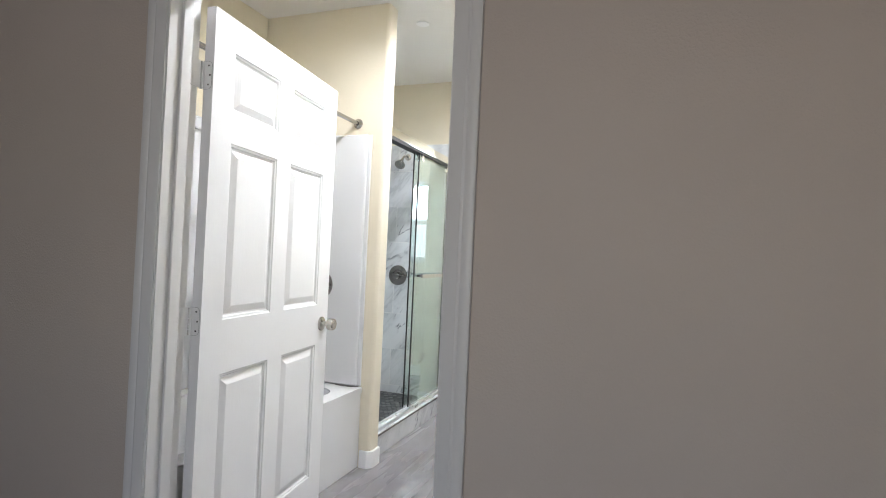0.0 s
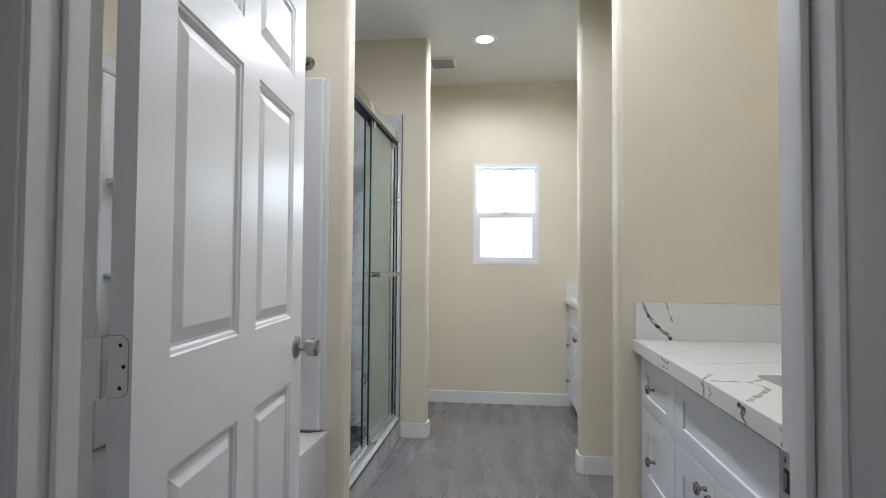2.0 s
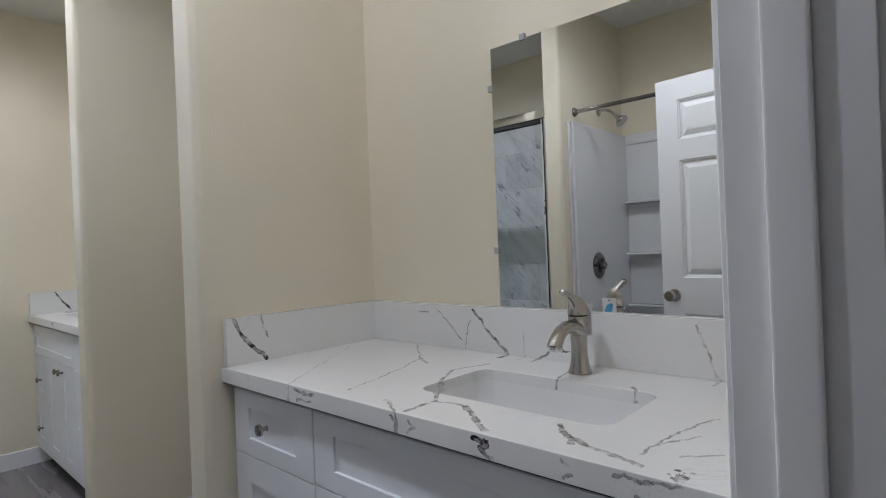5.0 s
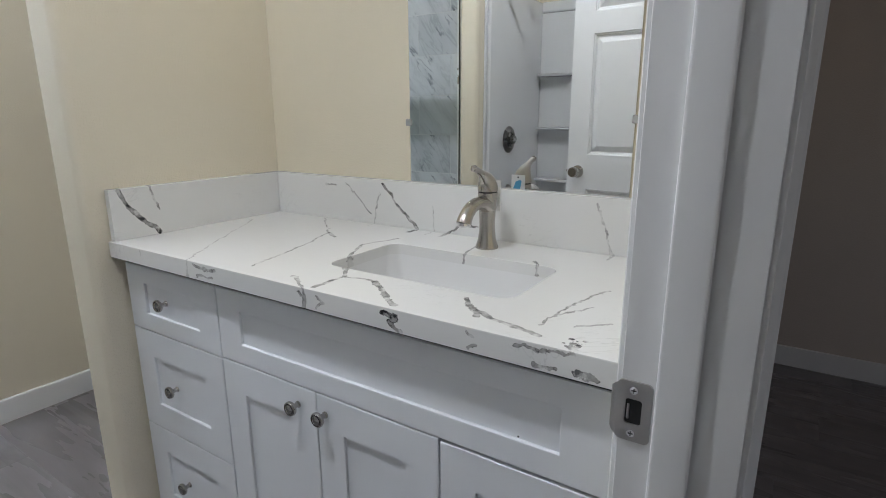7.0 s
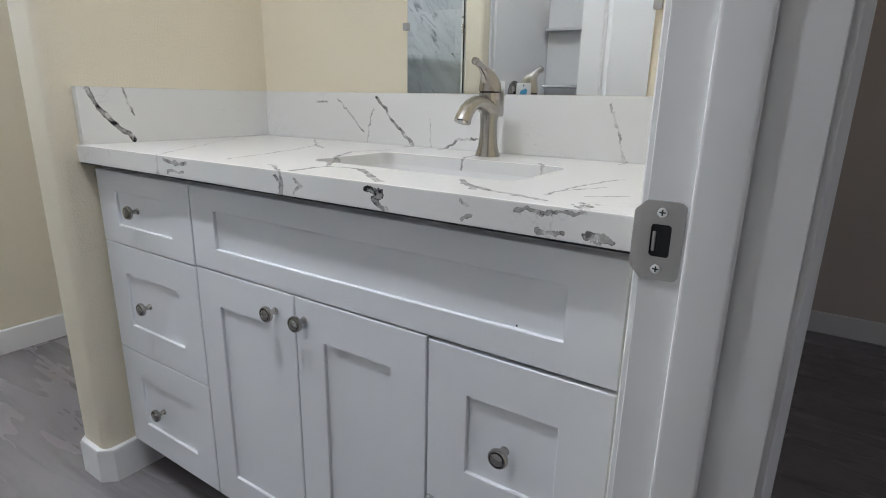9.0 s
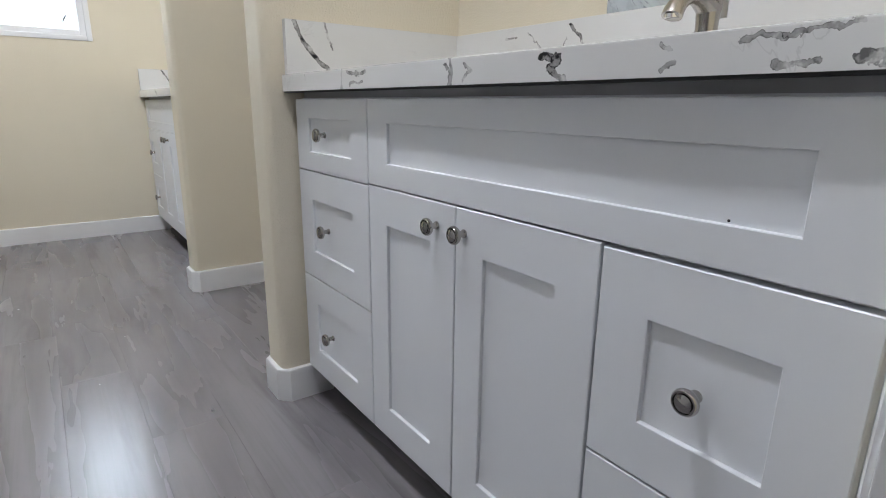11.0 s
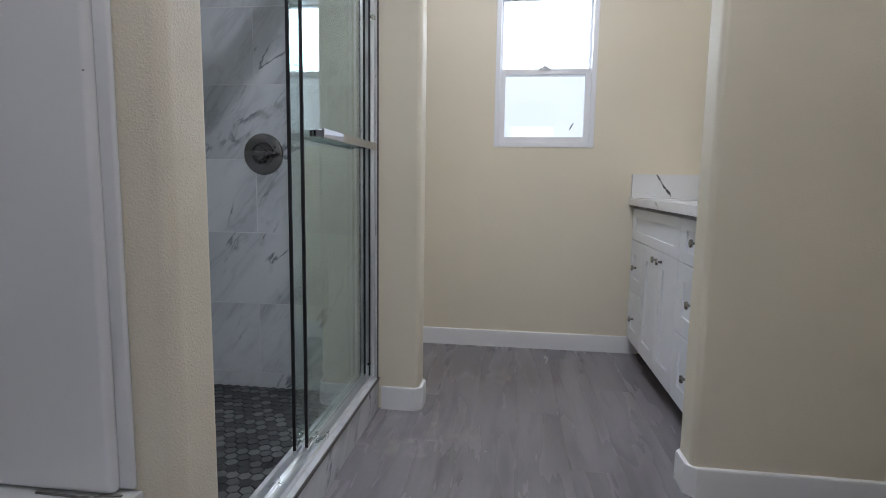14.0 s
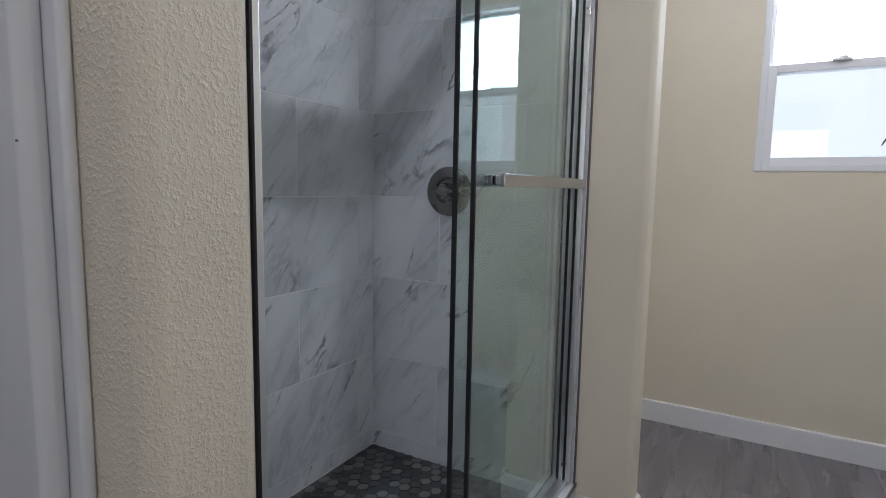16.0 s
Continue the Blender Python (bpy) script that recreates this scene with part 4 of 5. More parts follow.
def worktop(x0, x1, y0, y1, hole, side_y, quartz_mat, place, label):
    th = thing("countertop", place, label, "countertop")
    part("top", slab_with_hole(x0, x1, y0, y1, CT0, CT1, rounded_rect(*hole, 0.032)), quartz_mat, th)
    part("backsplash", boxed(x1 - 0.020, x1 - 0.001, y0, y1, CT1 + 0.0002, 1.040, bevel=0.001), quartz_mat, th)
    # added black strip draws the shadow line below the counter edge
    part("shadow_strip", boxed(x0 + 0.003, x0 + 0.016, y0 + 0.002, y1 - 0.002, CT0 - 0.0036, CT0 + 0.0005), SEAL, th, "black strip as the shadow line under the front edge")
    s0, s1 = side_y
    part("side_splash", boxed(x0 + 0.008, x1 - 0.021, s0, s1, CT1 + 0.0002, 1.040, bevel=0.001), quartz_mat, th)
    return th


worktop(-0.143, EAST, 1.228, 2.534, S1, (2.514, 2.5335), QUARTZ1, (0.14, 1.88, CT0), "white quartz vanity top with charcoal veins")
S2 = (0.04, 0.27, 4.60, 5.03)
worktop(-0.108, EAST + 0.03, 3.882, 5.175, S2, (5.155, 5.1745), QUARTZ2, (0.17, 4.5, CT0), "white quartz vanity top with a grey vein by the window wall")
basin((0.12, 1.69, 0.76), S1, CT1 - 0.026, "white undermount ceramic basin in the quartz top")
basin((0.15, 4.8, 0.76), S2, CT1 - 0.026, "white undermount ceramic basin in the far top")


# ---- faucet ----
def faucet(x, y, z):
    th = thing("faucet", (x, y, z), "brushed nickel single-lever basin faucet", "faucet")
    T = Matrix.Translation((x, y, z))
    body = lathe(bmesh.new(), [(0, 0), (0.0275, 0), (0.0275, 0.004), (0.0255, 0.009), (0.0215, 0.022), (0.0190, 0.045), (0.0188, 0.068), (0.0200, 0.092), (0.0222, 0.114), (0.0232, 0.126), (0.0235, 0.134), (0, 0.134)], T, 32)
    part("body", body, NICKEL, th)
    pts = [(x + 0.004, y, z + 0.096), (x - 0.014, y, z + 0.106), (x - 0.034, y, z + 0.113), (x - 0.056, y, z + 0.114), (x - 0.076, y, z + 0.109), (x - 0.094, y, z + 0.098), (x - 0.105, y, z + 0.086), (x - 0.110, y, z + 0.076)]
    part("spout", tube(bmesh.new(), pts, [0.022, 0.0205, 0.0180, 0.0162, 0.0158, 0.0162, 0.0172, 0.0180], 24, 0.86), NICKEL, th)
    part("aerator", lathe(bmesh.new(), [(0, 0), (0.0115, 0), (0.0110, 0.006), (0, 0.006)], Matrix.Translation((x - 0.1105, y, z + 0.0735)), 20), CHROME, th)
    part("collar", lathe(bmesh.new(), [(0, 0.134), (0.0222, 0.134), (0.0222, 0.1372), (0, 0.1372)], T, 28), SEAL, th)
    cap = tube(bmesh.new(), [(x, y, z + 0.1374), (x, y, z + 0.1440), (x - 0.001, y, z + 0.1520), (x - 0.005, y, z + 0.1610), (x - 0.012, y, z + 0.1690), (x - 0.022, y, z + 0.1760), (x - 0.030, y, z + 0.1800)], [0.0238, 0.0240, 0.0228, 0.0200, 0.0160, 0.0118, 0.0092], 28)
    handle = part("handle", cap, NICKEL, th)
    lever = tube(bmesh.new(), [(x - 0.020, y, z + 0.1750), (x - 0.030, y, z + 0.1805), (x - 0.043, y, z + 0.1870), (x - 0.056, y, z + 0.1925), (x - 0.063, y, z + 0.1945), (x - 0.069, y, z + 0.1950), (x - 0.0725, y, z + 0.1945)], [0.0115, 0.0093, 0.0072, 0.0068, 0.0078, 0.0074, 0.0030], 18)
    part("lever", lever, NICKEL, handle)
    tag = part("tag", boxed(x + 0.028, x + 0.0295, y - 0.020, y + 0.018, z + 0.085, z + 0.160, bevel=0.0004, segments=1), TAG, th, "white paper tag with a blue mark")
    part("print", tube(bmesh.new(), [(x + 0.0300, y + 0.010, z + 0.118), (x + 0.0300, y + 0.001, z + 0.128), (x + 0.0300, y - 0.002, z + 0.138), (x + 0.0300, y - 0.009, z + 0.146)], [0.005, 0.010, 0.009, 0.003], 10, 0.08), TAG_BLUE, tag)
    part("eyelet", lathe(bmesh.new(), [(0, 0), (0.0022, 0), (0.0018, 0.0006), (0, 0.0007)], Matrix.Translation((x + 0.0294, y - 0.001, z + 0.154)) @ Matrix.Rotation(radians(90), 4, "Y"), 10), SEAL, tag)
    return th


faucet(0.318, 1.684, CT1)

# ---- mirror ----
MX, MY0, MY1, MZ0, MZ1 = EAST - 0.006, 1.382, 1.979, 1.0408, 1.772
mirror = thing("mirror", (EAST, 1.67, 1.41), "plain frameless rectangular mirror on the wall, held by clips", "mirror")
b = bmesh.new()
box(b, MX, EAST - 0.0005, MY0, MY1, MZ0, MZ1)
part("glass", b, MIRROR, mirror)
for y, z in ((MY1, 1.66), (MY1, 1.20), (MY0, 1.60), (MY0, 1.21), (1.87, MZ1), (1.47, MZ1)):
    b = bmesh.new()
    if z == MZ1:
        box(b, MX - 0.005, EAST - 0.0005, y - 0.009, y + 0.009, z - 0.005, z + 0.012, bevel=0.002)
    else:
        s = 1 if y == MY1 else -1
        box(b, MX - 0.005, EAST - 0.0005, min(y - 0.005 * s, y + 0.012 * s), max(y - 0.005 * s, y + 0.012 * s), z - 0.009, z + 0.009, bevel=0.002)
    part("clip", b, CLIP, mirror, "clear plastic mirror clip")


# ---- shower ----
CURB_Z = 0.137
curb = structure("shower_curb", boxed(-1.43, -1.313, SHOWER_Y + 0.001, END_Y0 - 0.001, 0, CURB_Z, bevel=0.002), TILE, "marble-look tiled shower curb with a dark metal edge", "shower curb")
part("edge_trim", boxed(-1.3145, -1.3085, SHOWER_Y + 0.002, END_Y0 - 0.002, CURB_Z - 0.010, CURB_Z + 0.0015, bevel=0.001), CAULK, curb, "dark metal edge strip")
pan = structure("shower_floor", boxed(WEST, -1.43, SHOWER_Y, END_Y0, 0.0, 0.060), DARK_GROUT, "dark grey hexagon mosaic shower floor", "shower floor")
ROWS_Z = [0.064, 0.129, 0.441, 0.750, 1.059, 1.368, 1.677, 1.986, 2.215]


def tile_wall(host, a0, a1, first, place):
    """Courses of large tiles on a wall: a0..a1 along it, joints at first, half-bond; place maps (a0, a1, z0, z1) to a box."""
    for i, (z0, z1) in enumerate(zip(ROWS_Z, ROWS_Z[1:])):
        step, off = 0.612, (0.306 if i % 2 == 0 else 0.0)
        cuts = [a0]
        k = first + off
        while k - step > min(a0, a1):
            k -= step
        while k < max(a0, a1) - 0.02:
            if k > min(a0, a1) + 0.02:
                cuts.append(k)
            k += step
        cuts = sorted({*cuts, a1})
        for c0, c1 in zip(cuts, cuts[1:]):
            part("tile", box(bmesh.new(), *place(c0 + 0.0015, c1 - 0.0015, z0 + 0.0015, z1 - 0.0015), bevel=0.0012, segments=1), TILE, host)


end_back = structure("shower_backing_end", boxed(WEST + 0.01, -1.3185, END_Y0 - 0.0112, END_Y0 - 0.0005, 0.060, 2.2145), GROUT, "grouted marble-look tile at the shower's end", "tile wall")
tile_wall(end_back, WEST + 0.012, -1.319, -1.842, lambda c0, c1, z0, z1: (c0, c1, END_Y0 - 0.012, END_Y0 - 0.0062, z0, z1))
part("edge_trim", boxed(-1.3182, -1.3140, END_Y0 - 0.013, END_Y0 - 0.0005, CURB_Z, 2.2155), CAULK, end_back, "dark metal edge strip")
west_back = structure("shower_backing_west", boxed(WEST + 0.0005, WEST + 0.0112, SHOWER_Y + 0.006, END_Y0 - 0.012, 0.060, 2.2145), GROUT, "grouted marble-look tile on the shower's long wall", "tile wall")
tile_wall(west_back, SHOWER_Y + 0.012, END_Y0 - 0.013, 4.075, lambda c0, c1, z0, z1: (WEST + 0.0062, WEST + 0.012, c0, c1, z0, z1))
near_back = structure("shower_backing_near", boxed(WEST + 0.01, -1.3175, SHOWER_Y + 0.0005, SHOWER_Y + 0.0112, 0.060, 2.2145), GROUT, "grouted marble-look tile on the partition", "tile wall")
tile_wall(near_back, WEST + 0.012, -1.320, -1.842, lambda c0, c1, z0, z1: (c0, c1, SHOWER_Y + 0.0062, SHOWER_Y + 0.012, z0, z1))

# sliding glass door
sd = thing("shower_door", (GLASS_X, 3.5, CURB_Z), "chrome framed sliding glass shower door, slid open", "shower door")
PY0, PY1 = SHOWER_Y + 0.013, END_Y0 - 0.013
b = bmesh.new()
box(b, -1.405, -1.338, PY0, PY1, 2.018, 2.075, bevel=0.004)
part("header", b, CHROME, sd, "polished chrome header rail")
part("track_groove", boxed(-1.402, -1.341, PY0, PY1, 1.996, 2.018), SEAL, sd, "black track under the header")
b = bmesh.new()
box(b, -1.405, -1.335, PY0, PY1, CURB_Z + 0.0005, CURB_Z + 0.014, bevel=0.003)
box(b, -1.374, -1.368, PY0, PY1, CURB_Z + 0.014, CURB_Z + 0.030)
box(b, -1.341, -1.335, PY0, PY1, CURB_Z + 0.013, CURB_Z + 0.022)
part("bottom_track", b, SATIN_ALU, sd, "satin aluminium bottom track")
part("edge_trim", boxed(-1.3235, -1.3180, SHOWER_Y + 0.0325, SHOWER_Y + 0.036, CURB_Z + 0.0145, 2.0075), SEAL, sd, "dark rubber edge strip")
for y0, y1 in ((PY0, PY0 + 0.039), (PY1 - 0.022, PY1)):
    part("side_jamb", boxed(-1.400, -1.324, y0, y1, CURB_Z + 0.0145, 2.0075, bevel=0.003), SATIN_ALU, sd, "satin aluminium wall jamb")
for gx, gy0, gy1 in ((-1.385, 3.440, 4.128), (-1.357, 3.465, 4.112)):
    pn = part("glass_panel", boxed(gx - 0.003, gx + 0.003, gy0 + 0.004, gy1 - 0.004, CURB_Z + 0.034, 2.00), SHOWER_GLASS, sd, "green-tinted glass panel")
    pn.visible_shadow = False
    for e0, e1 in ((gy0, gy0 + 0.004), (gy1 - 0.004, gy1)):
        part("edge_seal", boxed(gx - 0.0045, gx + 0.0045, e0 - 0.002, e1, CURB_Z + 0.034, 2.00), SEAL, pn, "black edge")
    for ry in (gy0 + 0.06, gy1 - 0.06):
        b = bmesh.new()
        box(b, gx - 0.010, gx + 0.010, ry - 0.014, ry + 0.014, 1.955, 2.008, bevel=0.004)
        part("roller_bracket", b, CHROME, pn)
    part("bottom_guide", boxed(gx - 0.007, gx + 0.007, gy0 + 0.002, gy0 + 0.04, CURB_Z + 0.016, CURB_Z + 0.05, bevel=0.003), CHROME, pn)
for gx0, gx1 in ((-1.346, -1.340), (-1.372, -1.366)):
    part("gasket", boxed(gx0, gx1, PY1 - 0.030, PY1 - 0.0225, CURB_Z + 0.0145, 2.0075), SEAL, sd, "black jamb gasket")
bar = bmesh.new()
box(bar, -1.312, -1.303, 3.500, 4.10, 1.098, 1.126, bevel=0.002)
for by in (3.525, 4.075):
    box(bar, -1.354, -1.310, by - 0.012, by + 0.012, 1.102, 1.122, bevel=0.002)
part("towel_bar", bar, BAR_CHROME, sd, "flat polished chrome towel bar")

# shower valve, head, drain
YT = END_Y0 - 0.012


def trim_valve(x, y, z, label):
    th = thing("shower_valve", (x, y, z), label, "shower valve")
    m = Matrix.Translation((x, y, z)) @ Matrix.Rotation(radians(90), 4, "X")
    part("escutcheon", lathe(bmesh.new(), [(0, 0), (0.086, 0), (0.086, 0.004), (0.080, 0.009), (0.050, 0.013), (0.048, 0.018), (0.044, 0.018), (0.042, 0.013), (0, 0.013)], m, 40), DARK_VALVE, th)
    part("hub", lathe(bmesh.new(), [(0, 0.013), (0.029, 0.013), (0.027, 0.036), (0.024, 0.044), (0, 0.046)], m, 28), DARK_VALVE, th)
    lever = tube(bmesh.new(), [(x - 0.030, y - 0.034, z + 0.004), (x - 0.01, y - 0.042, z + 0.002), (x + 0.03, y - 0.050, z), (x + 0.062, y - 0.060, z + 0.002), (x + 0.078, y - 0.066, z + 0.003)], [0.008, 0.013, 0.012, 0.010, 0.006], 14, 0.75)
    part("lever", lever, DARK_VALVE, th)
    return th


def shower_head(x, y, z, label):
    th = thing("wall_shower", (x, y, z), label, "shower head")
    m = Matrix.Translation((x, y, z)) @ Matrix.Rotation(radians(90), 4, "X")
    part("flange", lathe(bmesh.new(), [(0, 0), (0.030, 0), (0.028, 0.006), (0.012, 0.012), (0, 0.012)], m, 24), NICKEL, th)
    part("arm", tube(bmesh.new(), [(x, y - 0.004, z), (x, y - 0.05, z + 0.004), (x, y - 0.09, z - 0.012), (x, y - 0.125, z - 0.048)], 0.0095, 14), NICKEL, th)
    a = Matrix.Translation((x, y - 0.122, z - 0.044)) @ Matrix.Rotation(radians(180 - 40), 4, "X")
    part("head", lathe(bmesh.new(), [(0, -0.004), (0.013, -0.004), (0.015, 0.014), (0.022, 0.030), (0.040, 0.052), (0.046, 0.062), (0.045, 0.068), (0, 0.066)], a, 28), NICKEL, th)
    return th


trim_valve(-1.806, YT, 1.082, "brushed nickel shower valve on marble tile")
shower_head(-1.76, YT, 2.11, "brushed nickel shower head on a short arm")
DR = (-1.772, 3.525)
drain = thing("shower_drain", (*DR, 0.066), "square dark metal shower drain grate", "drain")
b = bmesh.new()
rect_frame_z = ((-0.055, 0.055, -0.055, -0.047), (-0.055, 0.055, 0.047, 0.055), (-0.055, -0.047, -0.047, 0.047), (0.047, 0.055, -0.047, 0.047))
for x0, x1, y0, y1 in rect_frame_z:
    box(b, DR[0] + x0, DR[0] + x1, DR[1] + y0, DR[1] + y1, 0.060, 0.0685)
part("frame", b, DARK_NICKEL, drain)
b = bmesh.new()
for k in range(6):
    box(b, DR[0] - 0.047, DR[0] + 0.047, DR[1] - 0.044 + k * 0.0165, DR[1] - 0.036 + k * 0.0165, 0.060, 0.0675)
for k in range(4):
    box(b, DR[0] - 0.034 + k * 0.021, DR[0] - 0.028 + k * 0.021, DR[1] - 0.047, DR[1] + 0.047, 0.060, 0.0670)
part("grate", b, DARK_NICKEL, drain)


# ---- tub and surround ----
TUBX, RIM = -1.345, 0.470
tub = thing("bathtub", (-1.75, 1.98, 0), "white acrylic alcove bathtub", "bathtub")
b = bmesh.new()
x0, x1, y0, y1 = WEST + 0.001, TUBX, BATH_Y + 0.001, TUB_Y - 0.001
box(b, x1 - 0.03, x1, y0, y1, 0, RIM - 0.03, bevel=0.006)
part("apron", b, ACRYLIC, tub)
hole = rounded_rect(x0 + 0.09, x1 - 0.085, y0 + 0.10, y1 - 0.12, 0.12)
part("rim", slab_with_hole(x0, x1 + 0.004, y0, y1, RIM - 0.035, RIM, hole), ACRYLIC, tub)
b = bmesh.new()
rings = []
for inset, z, r in ((0.0, RIM - 0.012, 0.12), (0.02, RIM - 0.08, 0.12), (0.06, 0.14, 0.13), (0.12, 0.085, 0.13)):
    rings.append([b.verts.new((x, y, z)) for x, y in rounded_rect(x0 + 0.09 + inset, x1 - 0.085 - inset, y0 + 0.10 + inset, y1 - 0.12 - inset, r)])
for a, c in zip(rings, rings[1:]):
    for i in range(len(a)):
        b.faces.new((a[i], a[(i + 1) % len(a)], c[(i + 1) % len(a)], c[i]))
b.faces.new(rings[-1])
bmesh.ops.recalc_face_normals(b, faces=b.faces)
part("well", b, ACRYLIC, tub)

sur = thing("tub_surround", (-1.75, 2.0, RIM), "white acrylic tub surround with moulded shelves", "tub surround")
TOP = 1.965
for y_wall, s in ((TUB_Y, -1), (BATH_Y, 1)):
    def ybox(d0, d1):
        return sorted((y_wall + s * d0, y_wall + s * d1))
    b = bmesh.new()
    box(b, WEST + 0.002, TUBX - 0.003, *ybox(0.0004, 0.012), RIM + 0.004, TOP, bevel=0.005, segments=3)
    box(b, WEST + 0.002, TUBX - 0.022, *ybox(0.0105, 0.034), RIM + 0.004, TOP, bevel=0.0112, segments=4)
    part("end_panel", b, ACRYLIC, sur)
b = bmesh.new()
box(b, WEST + 0.001, WEST + 0.014, BATH_Y + 0.034, TUB_Y - 0.034, RIM + 0.004, TOP, bevel=0.003)
box(b, WEST + 0.013, WEST + 0.05, BATH_Y + 0.034, TUB_Y - 0.034, TOP - 0.07, TOP, bevel=0.012, segments=3)
part("back_panel", b, ACRYLIC, sur)
for yc, s in ((TUB_Y - 0.034, -1), (BATH_Y + 0.034, 1)):
    lo_y, hi_y = sorted((yc, yc + s * 0.34))
    part("corner_column", boxed(WEST + 0.0135, WEST + 0.045, lo_y, hi_y, RIM + 0.004, TOP - 0.071, bevel=0.012, segments=3), ACRYLIC, sur)
    for z in (0.77, 1.13, 1.49):
        lo_s, hi_s = sorted((yc + s * 0.02, yc + s * 0.32))
        part("shelf", boxed(WEST + 0.044, WEST + 0.135, lo_s, hi_s, z - 0.018, z, bevel=0.008, segments=3), ACRYLIC, sur)
part("caulk_line", tube(bmesh.new(), [(-1.50, TUB_Y - 0.037, RIM + 0.002), (-1.40, TUB_Y - 0.037, RIM + 0.002), (-1.385, TUB_Y - 0.034, RIM + 0.006), (-1.35, TUB_Y - 0.036, RIM + 0.010)], 0.0022, 6), CAULK, sur, "dark gap along the tub rim")
spout = thing("tub_spout", (-1.64, TUB_Y - 0.034, 0.73), "brushed nickel tub spout on the white surround", "tub spout")
sm = Matrix.Translation((-1.64, TUB_Y - 0.0342, 0.73)) @ Matrix.Rotation(radians(90), 4, "X")
part("flange", lathe(bmesh.new(), [(0, 0), (0.036, 0), (0.036, 0.005), (0.030, 0.009), (0, 0.009)], sm, 28), NICKEL, spout)
part("body", tube(bmesh.new(), [(-1.64, TUB_Y - 0.040, 0.73), (-1.64, TUB_Y - 0.10, 0.729), (-1.64, TUB_Y - 0.145, 0.722), (-1.64, TUB_Y - 0.165, 0.705)], [0.026, 0.025, 0.023, 0.018], 16), NICKEL, spout)
trim_valve(-1.64, TUB_Y - 0.034, 1.06, "dark brushed nickel tub valve on the white surround")
shower_head(-1.78, TUB_Y - 0.002, 2.09, "brushed nickel shower head over the tub")
rod = thing("curtain_rod", (-1.45, 1.98, 2.036), "bare polished nickel shower curtain rod", "curtain rod")
part("rod", tube(bmesh.new(), [(-1.45, BATH_Y + 0.002, 2.036), (-1.45, TUB_Y - 0.002, 2.036)], 0.0125, 18), DARK_NICKEL, rod)
for y, s in ((TUB_Y, 1), (BATH_Y, -1)):
    m = Matrix.Translation((-1.45, y - 0.0005 * s, 2.036)) @ Matrix.Rotation(radians(90 * s), 4, "X")
    part("flange", lathe(bmesh.new(), [(0, 0), (0.030, 0), (0.030, 0.004), (0.024, 0.010), (0.018, 0.022), (0, 0.022)], m, 24), DARK_NICKEL, rod)


part("nick", boxed(-1.3745, -1.3715, TUB_Y - 0.0346, TUB_Y - 0.0338, 1.1245, 1.1262), CAULK, sur, "small dark nick")

# ---- ceiling fittings ----
def recessed_light(x, y):
    th = thing("recessed_light", (x, y, CEILING), "lit white round recessed ceiling light", "ceiling light", "recessed lights")
    T = Matrix.Translation((x, y, CEILING)) @ Matrix.Rotation(math.pi, 4, "X")
    part("trim_ring", lathe(bmesh.new(), [(0.058, 0.0005), (0.094, 0.0005), (0.094, 0.003), (0.084, 0.007), (0.064, 0.0045), (0.060, 0.003), (0.058, 0.0005)], T, 36), TRIM, th)
    part("lens", lathe(bmesh.new(), [(0, 0.001), (0.0575, 0.001), (0.0575, 0.0025), (0, 0.0035)], T, 36), LENS, th, "glowing lens")


for lx, ly, lw in LAMPS:
    recessed_light(lx, ly)
vent = thing("ceiling_vent", (-1.09, 4.64, CEILING), "white square ceiling vent grille", "vent")
VX0, VX1, VY0, VY1 = -1.205, -0.985, 4.53, 4.765
b = bmesh.new()
for bx in ((VX0, VX1, VY0, VY0 + 0.025), (VX0, VX1, VY1 - 0.025, VY1), (VX0, VX0 + 0.025, VY0 + 0.025, VY1 - 0.025), (VX1 - 0.025, VX1, VY0 + 0.025, VY1 - 0.025)):
    box(b, *bx, CEILING - 0.012, CEILING - 0.0005, bevel=0.003)
part("frame", b, TRIM, vent)
part("backing", boxed(VX0 + 0.02, VX1 - 0.02, VY0 + 0.02, VY1 - 0.02, CEILING - 0.003, CEILING - 0.0005), TOE, vent)
for k in range(9):
    y = VY0 + 0.034 + k * 0.0205
    part("slat", boxed(VX0 + 0.024, VX1 - 0.024, y, y + 0.011, CEILING - 0.010, CEILING - 0.0035), RAIL_GREY, vent)
single("ceiling_sprinkler_cover", lathe(bmesh.new(), [(0, 0.0005), (0.042, 0.0005), (0.042, 0.004), (0.036, 0.007), (0, 0.007)], Matrix.Translation((-1.196, 3.045, CEILING)) @ Matrix.Rotation(math.pi, 4, "X"), 32), TRIM, "white round sprinkler cover plate on the ceiling", "sprinkler cover")


# ---- floor pieces ----
def plank_mesh(w, l):
    return mesh_of("plank", boxed(-w / 2, w / 2, -l / 2, l / 2, -0.008, 0.0, bevel=0.0003, segments=1), PLANK)


PW, PL = 0.181, 1.22
full = plank_mesh(PW - 0.0003, PL - 0.0003)
rng = random.Random(4)


def planks(x0, x1, y0, y1):
    i = 0
    x = x0
    while x < x1:
        y = y0 - PL * ((0.37 * i) % 1.0)
        while y < y1:
            lo_y, hi_y = max(y, y0), min(y + PL, y1)
            if hi_y - lo_y > 0.02:
                whole = hi_y - lo_y > PL - 0.001
                ob = new("plank", full if whole else plank_mesh(PW - 0.0003, hi_y - lo_y - 0.0003))
                ob.location = (x + PW / 2, (lo_y + hi_y) / 2, 0)
                ob.parent = floor
            y += PL
        x += PW
        i += 1


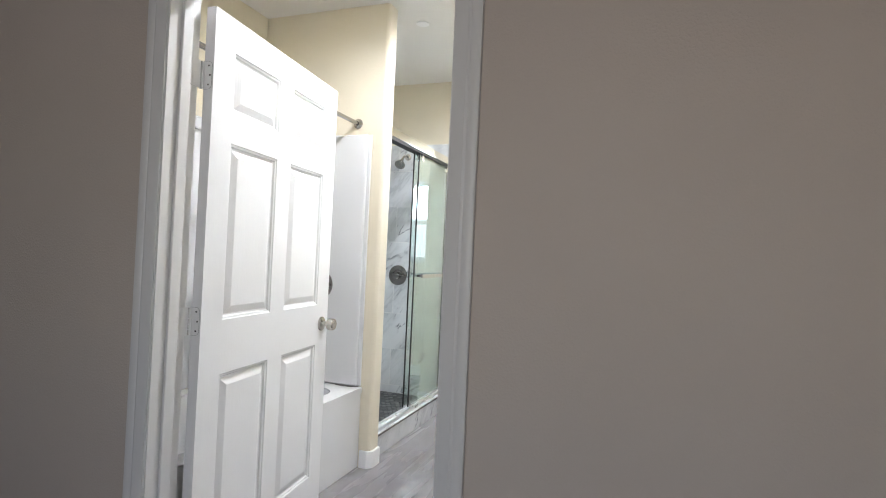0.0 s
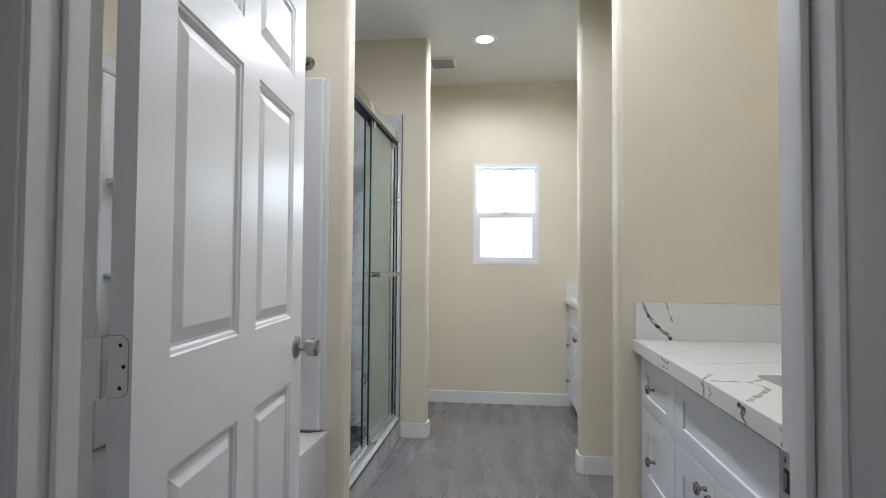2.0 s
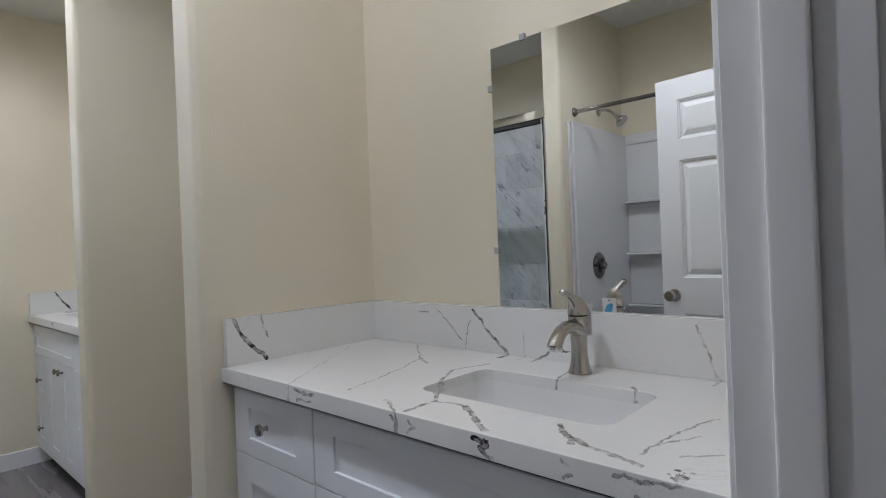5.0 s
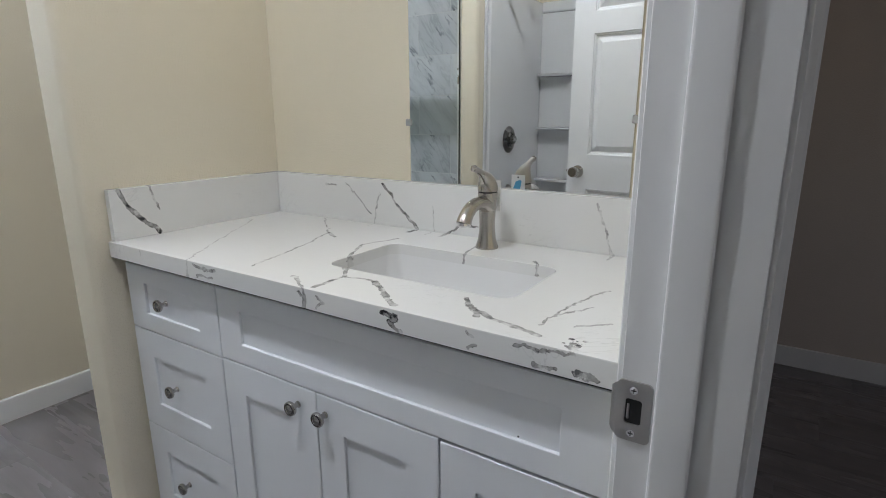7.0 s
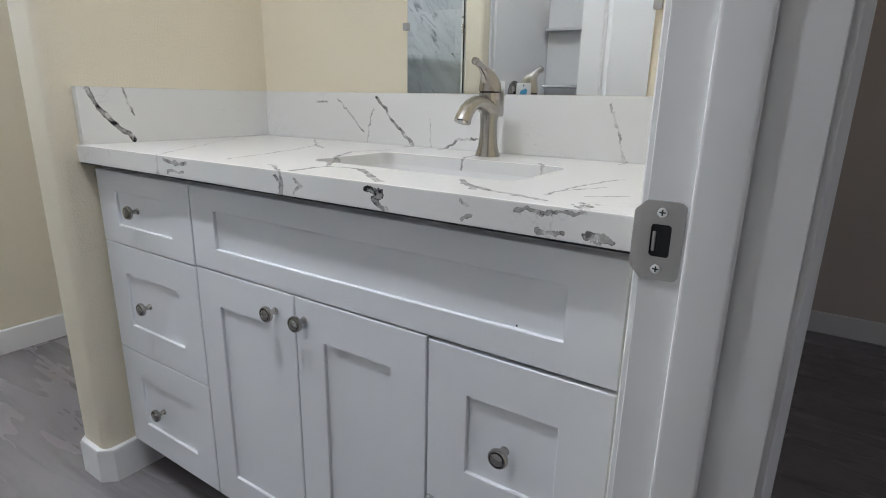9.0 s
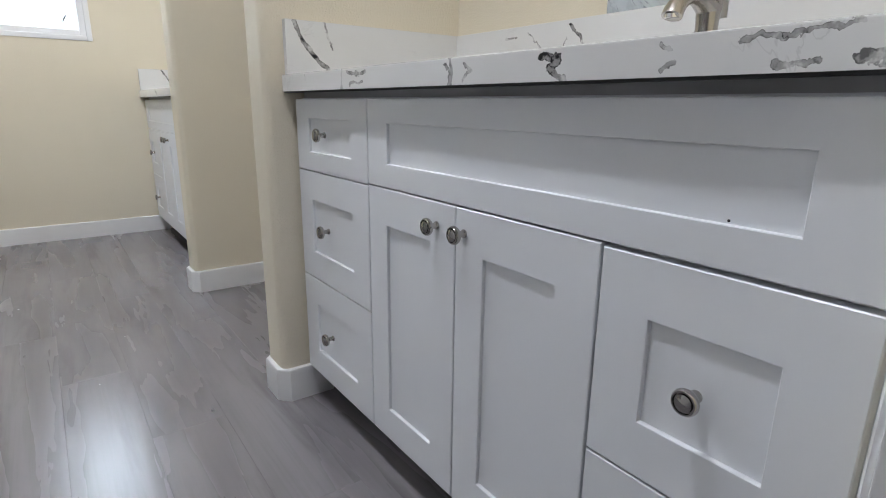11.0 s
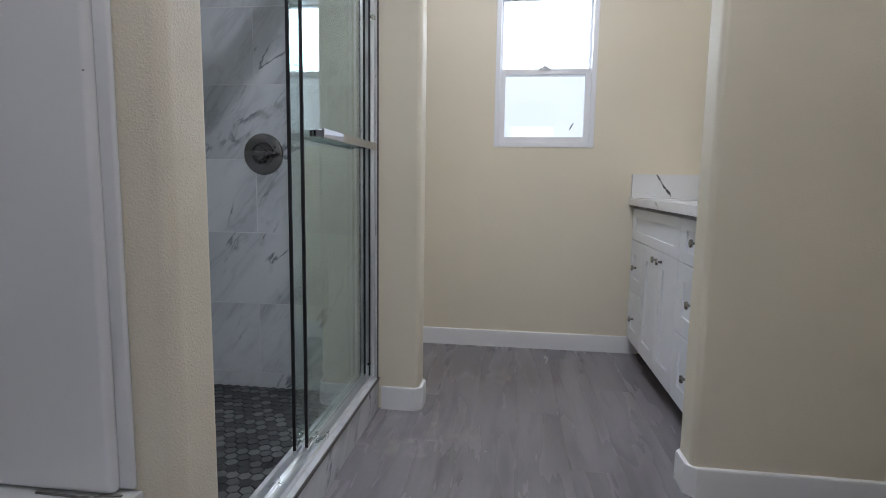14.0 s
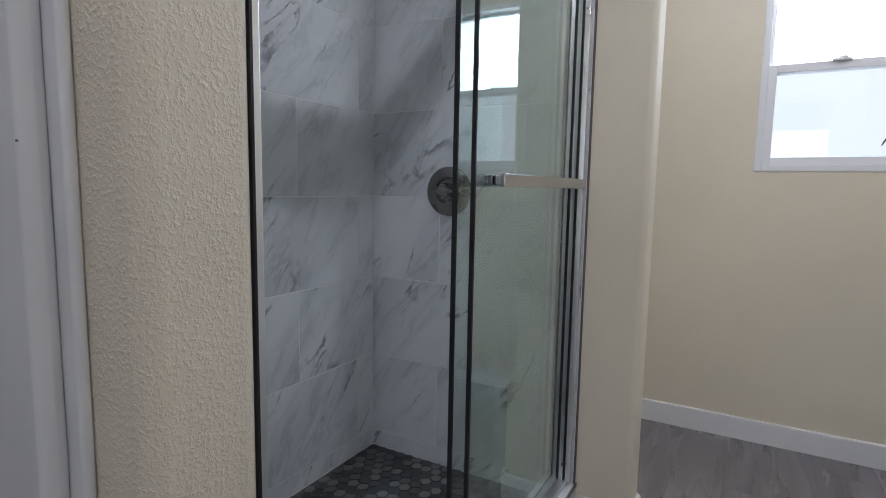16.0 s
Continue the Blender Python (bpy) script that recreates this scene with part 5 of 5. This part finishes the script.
planks(-1.44, 1.3, 1.15, FAR)
planks(-3.0, 2.22, -2.48, 1.15)
planks(-2.15, -1.44, END_Y1, FAR)

crumbs = bmesh.new()
for cx_, cy_, s_ in ((-0.377, 2.602, 0.004), (-0.832, 3.858, 0.003), (-0.779, 4.271, 0.003), (-0.62, 2.95, 0.002), (-0.93, 3.42, 0.0025), (-0.51, 3.31, 0.002), (-0.70, 2.35, 0.002)):
    g = bmesh.ops.create_icosphere(crumbs, subdivisions=1, radius=s_)
    bmesh.ops.transform(crumbs, matrix=Matrix.Translation((cx_, cy_, s_ * 0.4)) @ Matrix.Diagonal((1.3, 0.9, 0.5, 1)), verts=g["verts"])
tagged(single("plaster_crumbs", crumbs, TRIM, "tiny white plaster crumbs on the plank floor", "crumbs"), kind="stuff")

# hexagon mosaic
HF = 0.0415
hex_r = (HF - 0.003) / math.sqrt(3)


def hexagon(bm, x, y):
    lo_v, mid, hi_v = [], [], []
    for k in range(6):
        c, s_ = math.cos(radians(60 * k + 30)), math.sin(radians(60 * k + 30))
        lo_v.append(bm.verts.new((x + hex_r * c, y + hex_r * s_, 0.059)))
        mid.append(bm.verts.new((x + hex_r * c, y + hex_r * s_, 0.0645)))
        hi_v.append(bm.verts.new((x + (hex_r - 0.0012) * c, y + (hex_r - 0.0012) * s_, 0.0655)))
    for a, c in ((lo_v, mid), (mid, hi_v)):
        for k in range(6):
            bm.faces.new((a[k], a[(k + 1) % 6], c[(k + 1) % 6], c[k]))
    bm.faces.new(hi_v)


hex_me = bmesh.new()
hexagon(hex_me, 0, 0)
hex_me = mesh_of("hexagon_tile", hex_me, HEX)
rest = bmesh.new()
count, row = 0, 0
y = END_Y0 - 0.035
while y > SHOWER_Y + 0.02:
    x = WEST + 0.035 + (HF / 2 if row % 2 else 0)
    while x < -1.445:
        if max(abs(x - DR[0]), abs(y - DR[1])) > 0.072:
            if count < 300:
                ob = new("hexagon_tile", hex_me)
                ob.location, ob.parent = (x, y, 0), pan
                count += 1
            else:
                hexagon(rest, x, y)
        x += HF
    y -= HF * math.sqrt(3) / 2
    row += 1
stuff = part("hexagon_tiles", rest, HEX, pan)
stuff["kind"] = "stuff"
